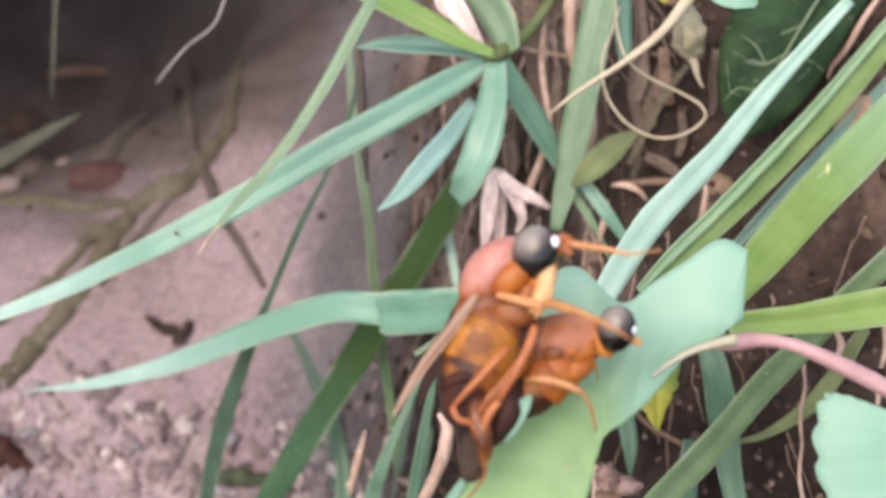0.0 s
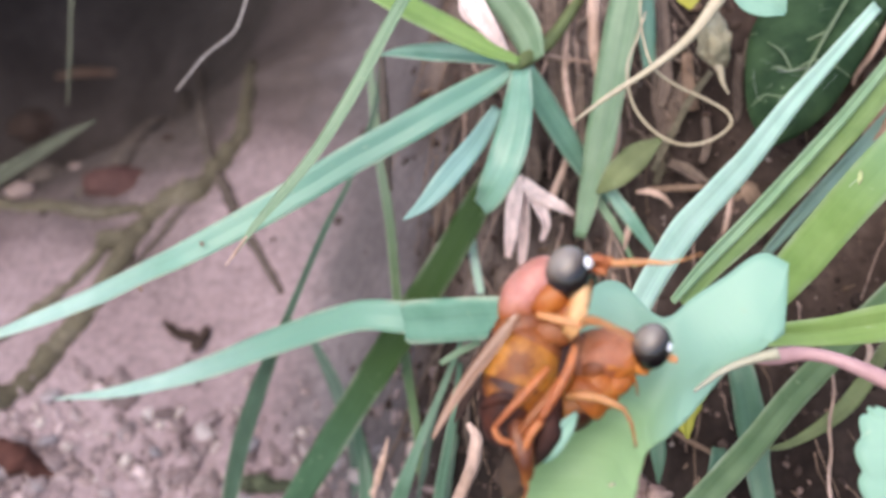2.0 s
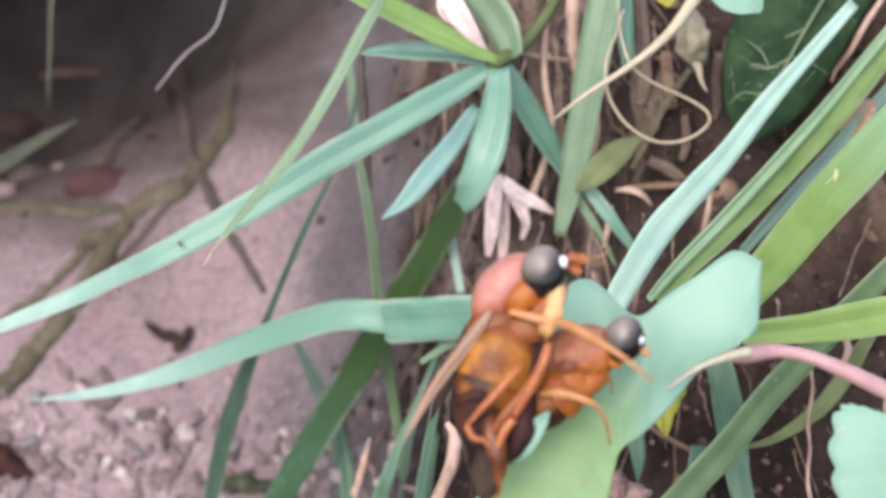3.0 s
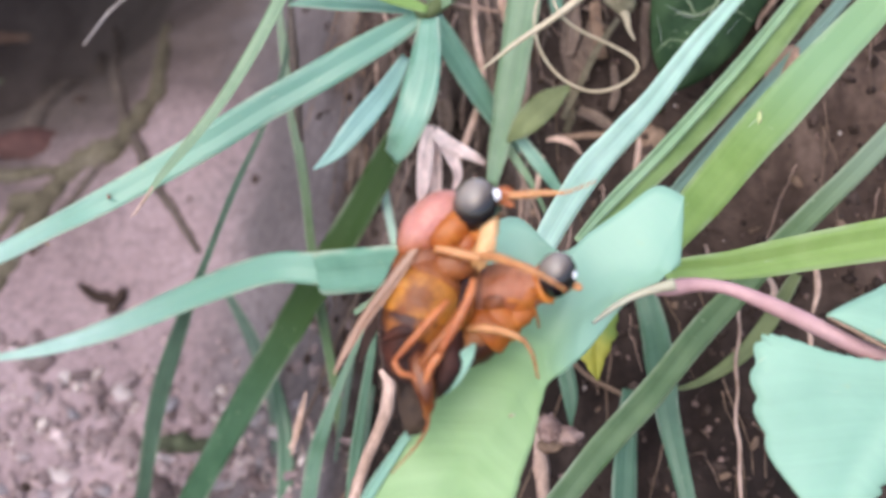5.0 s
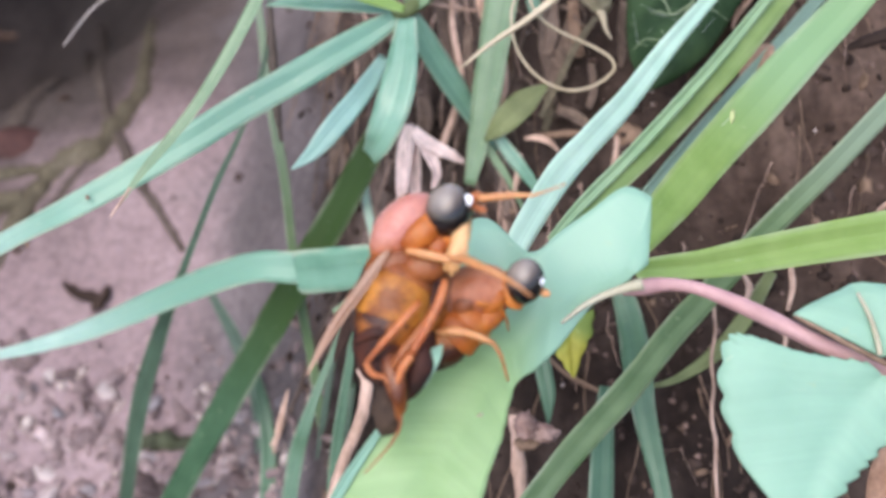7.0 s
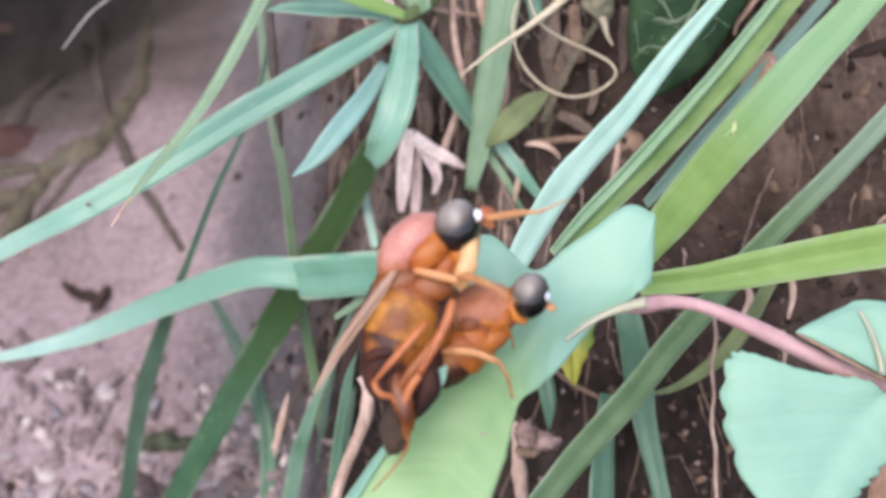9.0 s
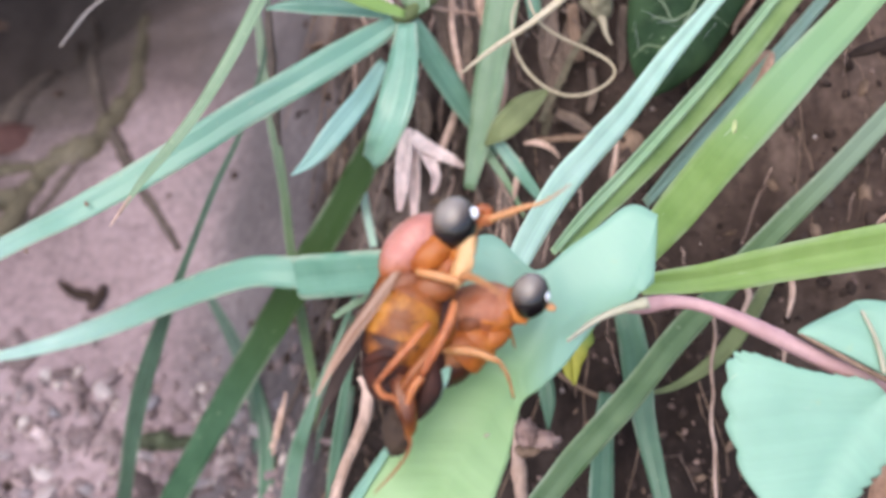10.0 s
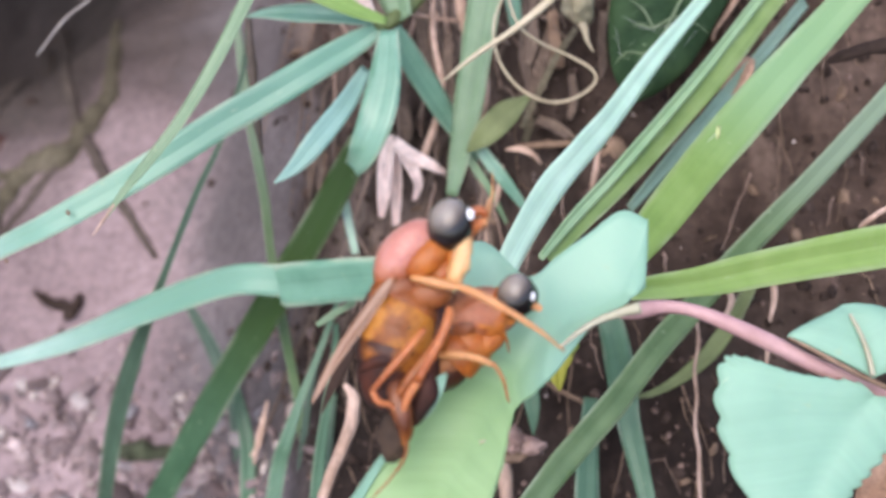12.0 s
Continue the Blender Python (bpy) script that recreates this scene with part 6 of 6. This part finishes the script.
# ---- pebbles set in the slope, each a piece of the ground ----
def pebbles(count, seed):
    rnd = random.Random(seed)
    shapes = []
    for k in range(10):
        bm = blob((0, 0, 0), (1.2, 0.9, 0.5), (0, 0, 1), 0.55, 0.9, seed=k * 3.7, sub=2)
        bmesh.ops.scale(bm, verts=bm.verts, vec=(MM, MM, MM))
        me = bpy.data.meshes.new("pebble")
        bm.to_mesh(me)
        bm.free()
        for poly in me.polygons:
            poly.use_smooth = True
        me.materials.append(PEBBLE_SET)
        shapes.append(me)
    made = 0
    while made < count:
        x, y = rnd.uniform(-88, -16), rnd.uniform(-4, 46)
        if rnd.random() > low_slope(x, y):
            continue
        size = rnd.uniform(0.8, 1.5) + 0.9 * rnd.random() ** 3
        ob = new("pebble", shapes[made % 10])
        ob.parent = ground
        ob.location = on_ground(x, y, -0.05 * size) * MM
        ob.rotation_euler = (rnd.gauss(0.4, 0.25), rnd.gauss(0, 0.25), rnd.uniform(0, 6.28))
        ob.scale = (size, size * rnd.uniform(0.8, 1.1), size * rnd.uniform(0.7, 1.1))
        made += 1


pebbles(290, 31)


# ---- what moves ----
def motions():
    # small shifts of the two flies on the leaf: seconds, sideways, upwards (millimetres)
    def sway(fly, rows):
        base = Vector(fly["base"])
        out = []
        for t, dx, dy in rows:
            p = base + Vector((dx, 0.64 * dy, 0.77 * dy)) * MM
            out.append((t, pose(p.x, p.y, p.z)))
        walk(fly, out)

    sway(upper_fly, [(0, 0.07, 0.43), (0.5, -0.10, 0.47), (1, -0.25, 0.50), (1.5, -0.36, 0.54), (2, -0.25, 0.30), (2.5, -0.30, 0.70), (3, -0.15, 0.40), (3.5, -0.18, 0.65), (5.5, -0.07, 0.10), (6, 0.00, 0.07), (6.5, 0.00, 0.00), (7, 0.18, 0.20), (9, 0.36, 0.33), (9.5, 0.25, 0.30), (10, 0.30, 0.30), (10.5, 0.33, 0.43), (11, 0.36, 0.43), (11.5, 0.36, 0.43), (12, 0.25, 0.36)])
    sway(lower_fly, [(0, 0.07, 0.19), (0.5, -0.07, 0.41), (1, -0.22, 0.26), (1.5, -0.30, 0.30), (2, -0.22, 0.26), (2.5, -0.19, 0.52), (3, -0.11, 0.34), (3.5, -0.11, 0.52), (5.5, 0.00, 0.07), (6, 0.00, 0.04), (6.5, 0.00, 0.00), (7, 0.11, 0.04), (9, 0.19, 0.15), (9.5, -0.07, 0.30), (10, 0.04, 0.22), (10.5, 0.11, 0.30), (11, 0.00, 0.41), (11.5, 0.07, 0.34), (12, 0.04, 0.37)])

    # their heads turn and nod on the bodies, in the same terms
    def nod(part_of, fly, rows):
        rest = (Vector(part_of["base"]) - Vector(fly["base"])) / MM
        out = []
        for t, dx, dy in rows:
            p = (rest + Vector((dx, 0.64 * dy, 0.77 * dy))) * MM
            out.append((t, pose(p.x, p.y, p.z, 0, 9 * dx, 7 * dx)))
        walk(part_of, out)

    nod(head, upper_fly, [(0, -0.14, 0.00), (0.5, -0.32, 0.03), (1, -0.20, -0.25), (1.5, 0.00, -0.14), (2, -0.47, -0.12), (2.5, -0.03, -0.35), (3, -0.35, -0.25), (3.5, -0.12, -0.15), (5.5, 0.10, 0.00), (6, 0.15, -0.07), (6.5, 0.00, 0.00), (7, 0.12, -0.20), (9, 0.18, 0.10), (9.5, -0.47, 0.42), (10, -0.08, 0.32), (10.5, -0.08, -0.08), (11, 0.33, 0.22), (11.5, 0.39, -0.08), (12, -0.03, 0.58)])
    nod(head2, lower_fly, [(0, 0.11, 0.00), (0.5, 0.07, 0.15), (1, -0.11, 0.07), (1.5, -0.07, 0.00), (2, -0.15, -0.15), (2.5, -0.15, 0.30), (3, -0.22, 0.11), (3.5, -0.04, -0.04), (5.5, 0.15, 0.15), (6, 0.11, 0.07), (6.5, 0.00, 0.00), (7, 0.11, -0.11), (9, 0.11, 0.19), (9.5, -0.15, 0.41), (10, 0.07, 0.15), (10.5, -0.04, 0.22), (11, 0.00, 0.26), (11.5, -0.04, 0.15), (12, -0.41, 0.37)])

    # the far wing, which swings out late
    hinge = Vector(far_wing["base"]) - Vector(upper_fly["base"])
    axis = Vector((0.88, -0.30, -0.36))
    walk(far_wing, [(t, Matrix.Translation(hinge) @ Matrix.Rotation(radians(a), 4, axis)) for t, a in ((0, 48), (7.2, 48), (9.2, 46), (9.4, 20), (9.5, 0), (9.7, 12), (10.0, 6), (10.2, 4), (10.4, 0), (10.6, 14), (11.0, 16), (11.5, 12), (12.0, 30))])

    # the raised foreleg: seconds, turn in the open, turn away
    pivot = Vector(waving["base"]) - Vector(foreleg["base"])
    rows = []
    for t, up, away in (
            (0.0, -12, 0), (0.4, 0, 78), (0.8, 0, 0), (1.0, -8, 0), (1.2, 0, 78), (1.5, 32, 0), (1.6, 20, 0), (2.0, -2, 0), (2.2, 0, 78), (2.4, 10, 0),
            (2.6, 2, 0), (2.8, -5, 0), (3.0, 0, 78), (3.2, 0, 78), (3.4, 5, 0), (3.6, 8, 0), (4.1, 0, 70), (4.5, 15, 0), (5.0, 0, 0), (5.5, -4, 0)) + (
            (5.8, 0, 78), (6.0, 24, 0), (6.2, 2, 0), (6.5, 0, 0), (6.6, 0, 60), (6.8, 0, 78), (7.0, 0, 0), (7.2, 4, 0), (7.6, 0, 70), (8.2, 12, 10),
            (8.8, 6, 0), (9.0, 4, 20), (9.2, 8, 0), (9.4, 0, 78), (9.5, 0, 78), (9.6, 5, 10), (9.8, 4, 0), (10.0, 14, 0), (10.2, 0, 78), (10.4, 0, 78), (10.5, 8, 0), (10.8, 4, 0),
            (11.0, 0, 78), (11.3, 12, 10), (11.6, 0, 0), (11.8, 20, 45), (12.0, 62, 60)):
        turn = Matrix.Rotation(radians(-up), 4, Vector((0, 0.77, -0.64))) @ Matrix.Rotation(radians(away), 4, Vector((0, 0.64, 0.77)))
        rows.append((t, Matrix.Translation(pivot) @ turn))
    walk(waving, rows)

    # the other foreleg, which taps the lower fly: seconds, reach sideways and down (millimetres)
    hip = Vector(second["base"]) - Vector(upper_fly["base"])
    rest = Vector((9.5, -32.0, 99.8)) - Vector((2.9, -29.9, 103.7))
    rows = []
    for t, side, down in (
            (0, 5.0, 1.8), (0.2, 5.4, 2.0), (0.4, 4.7, 3.6), (0.6, 5.9, 5.0), (0.8, 6.8, 2.2), (1, 5.4, 3.2), (1.2, 5.0, 1.6), (1.4, 6.1, 4.7), (1.6, 5.0, 1.8), (1.8, 5.9, 1.6), (2, 2.5, 0.7), (2.2, 5.7, 5.4), (2.4, 4.7, 1.8), (2.6, 5.9, 2.3), (2.8, 5.4, 1.4), (3, 5.4, 3.2), (3.2, 5.7, 5.2), (3.4, 5.7, 2.9), (3.7, 5.0, 2.2), (4.2, 6.1, 4.3), (4.7, 4.7, 1.8)) + (
            (5.3, 5.0, 2.2), (5.5, 4.3, 1.4), (5.8, 5.9, 4.8), (6, 3.9, 1.4), (6.2, 4.3, 1.6), (6.5, 3.6, 1.1), (6.8, 5.0, 3.2), (7, 4.7, 2.2), (7.2, 2.2, 0.7), (7.8, 5.7, 4.3), (8.4, 4.3, 1.8), (8.8, 3.9, 1.4), (9, 3.2, 1.1), (9.2, 2.2, 0.7), (9.4, 6.5, 4.2), (9.5, 6.1, 4.8), (9.8, 2.5, 0.7), (10, 2.2, 0.7), (10.2, 3.7, -1.7), (10.4, 6.2, 4.3), (10.5, 4.2, 2.8), (10.6, 4.3, 2.2), (10.8, 4.3, 0.3), (11, 3.9, -1.3), (11.3, 3.9, 2.2), (11.6, 2.5, 0.7), (12, 6.6, 4.1)):
        out = math.sqrt(max(0.0, rest.length_squared - side * side - down * down))
        aim = Vector((side, 0, 0)) - Vector((0, 0.64, 0.77)) * down + Vector((0, -0.77, 0.64)) * out
        rows.append((t, Matrix.Translation(hip) @ rest.rotation_difference(aim).to_matrix().to_4x4()))
    walk(second, rows)


motions()
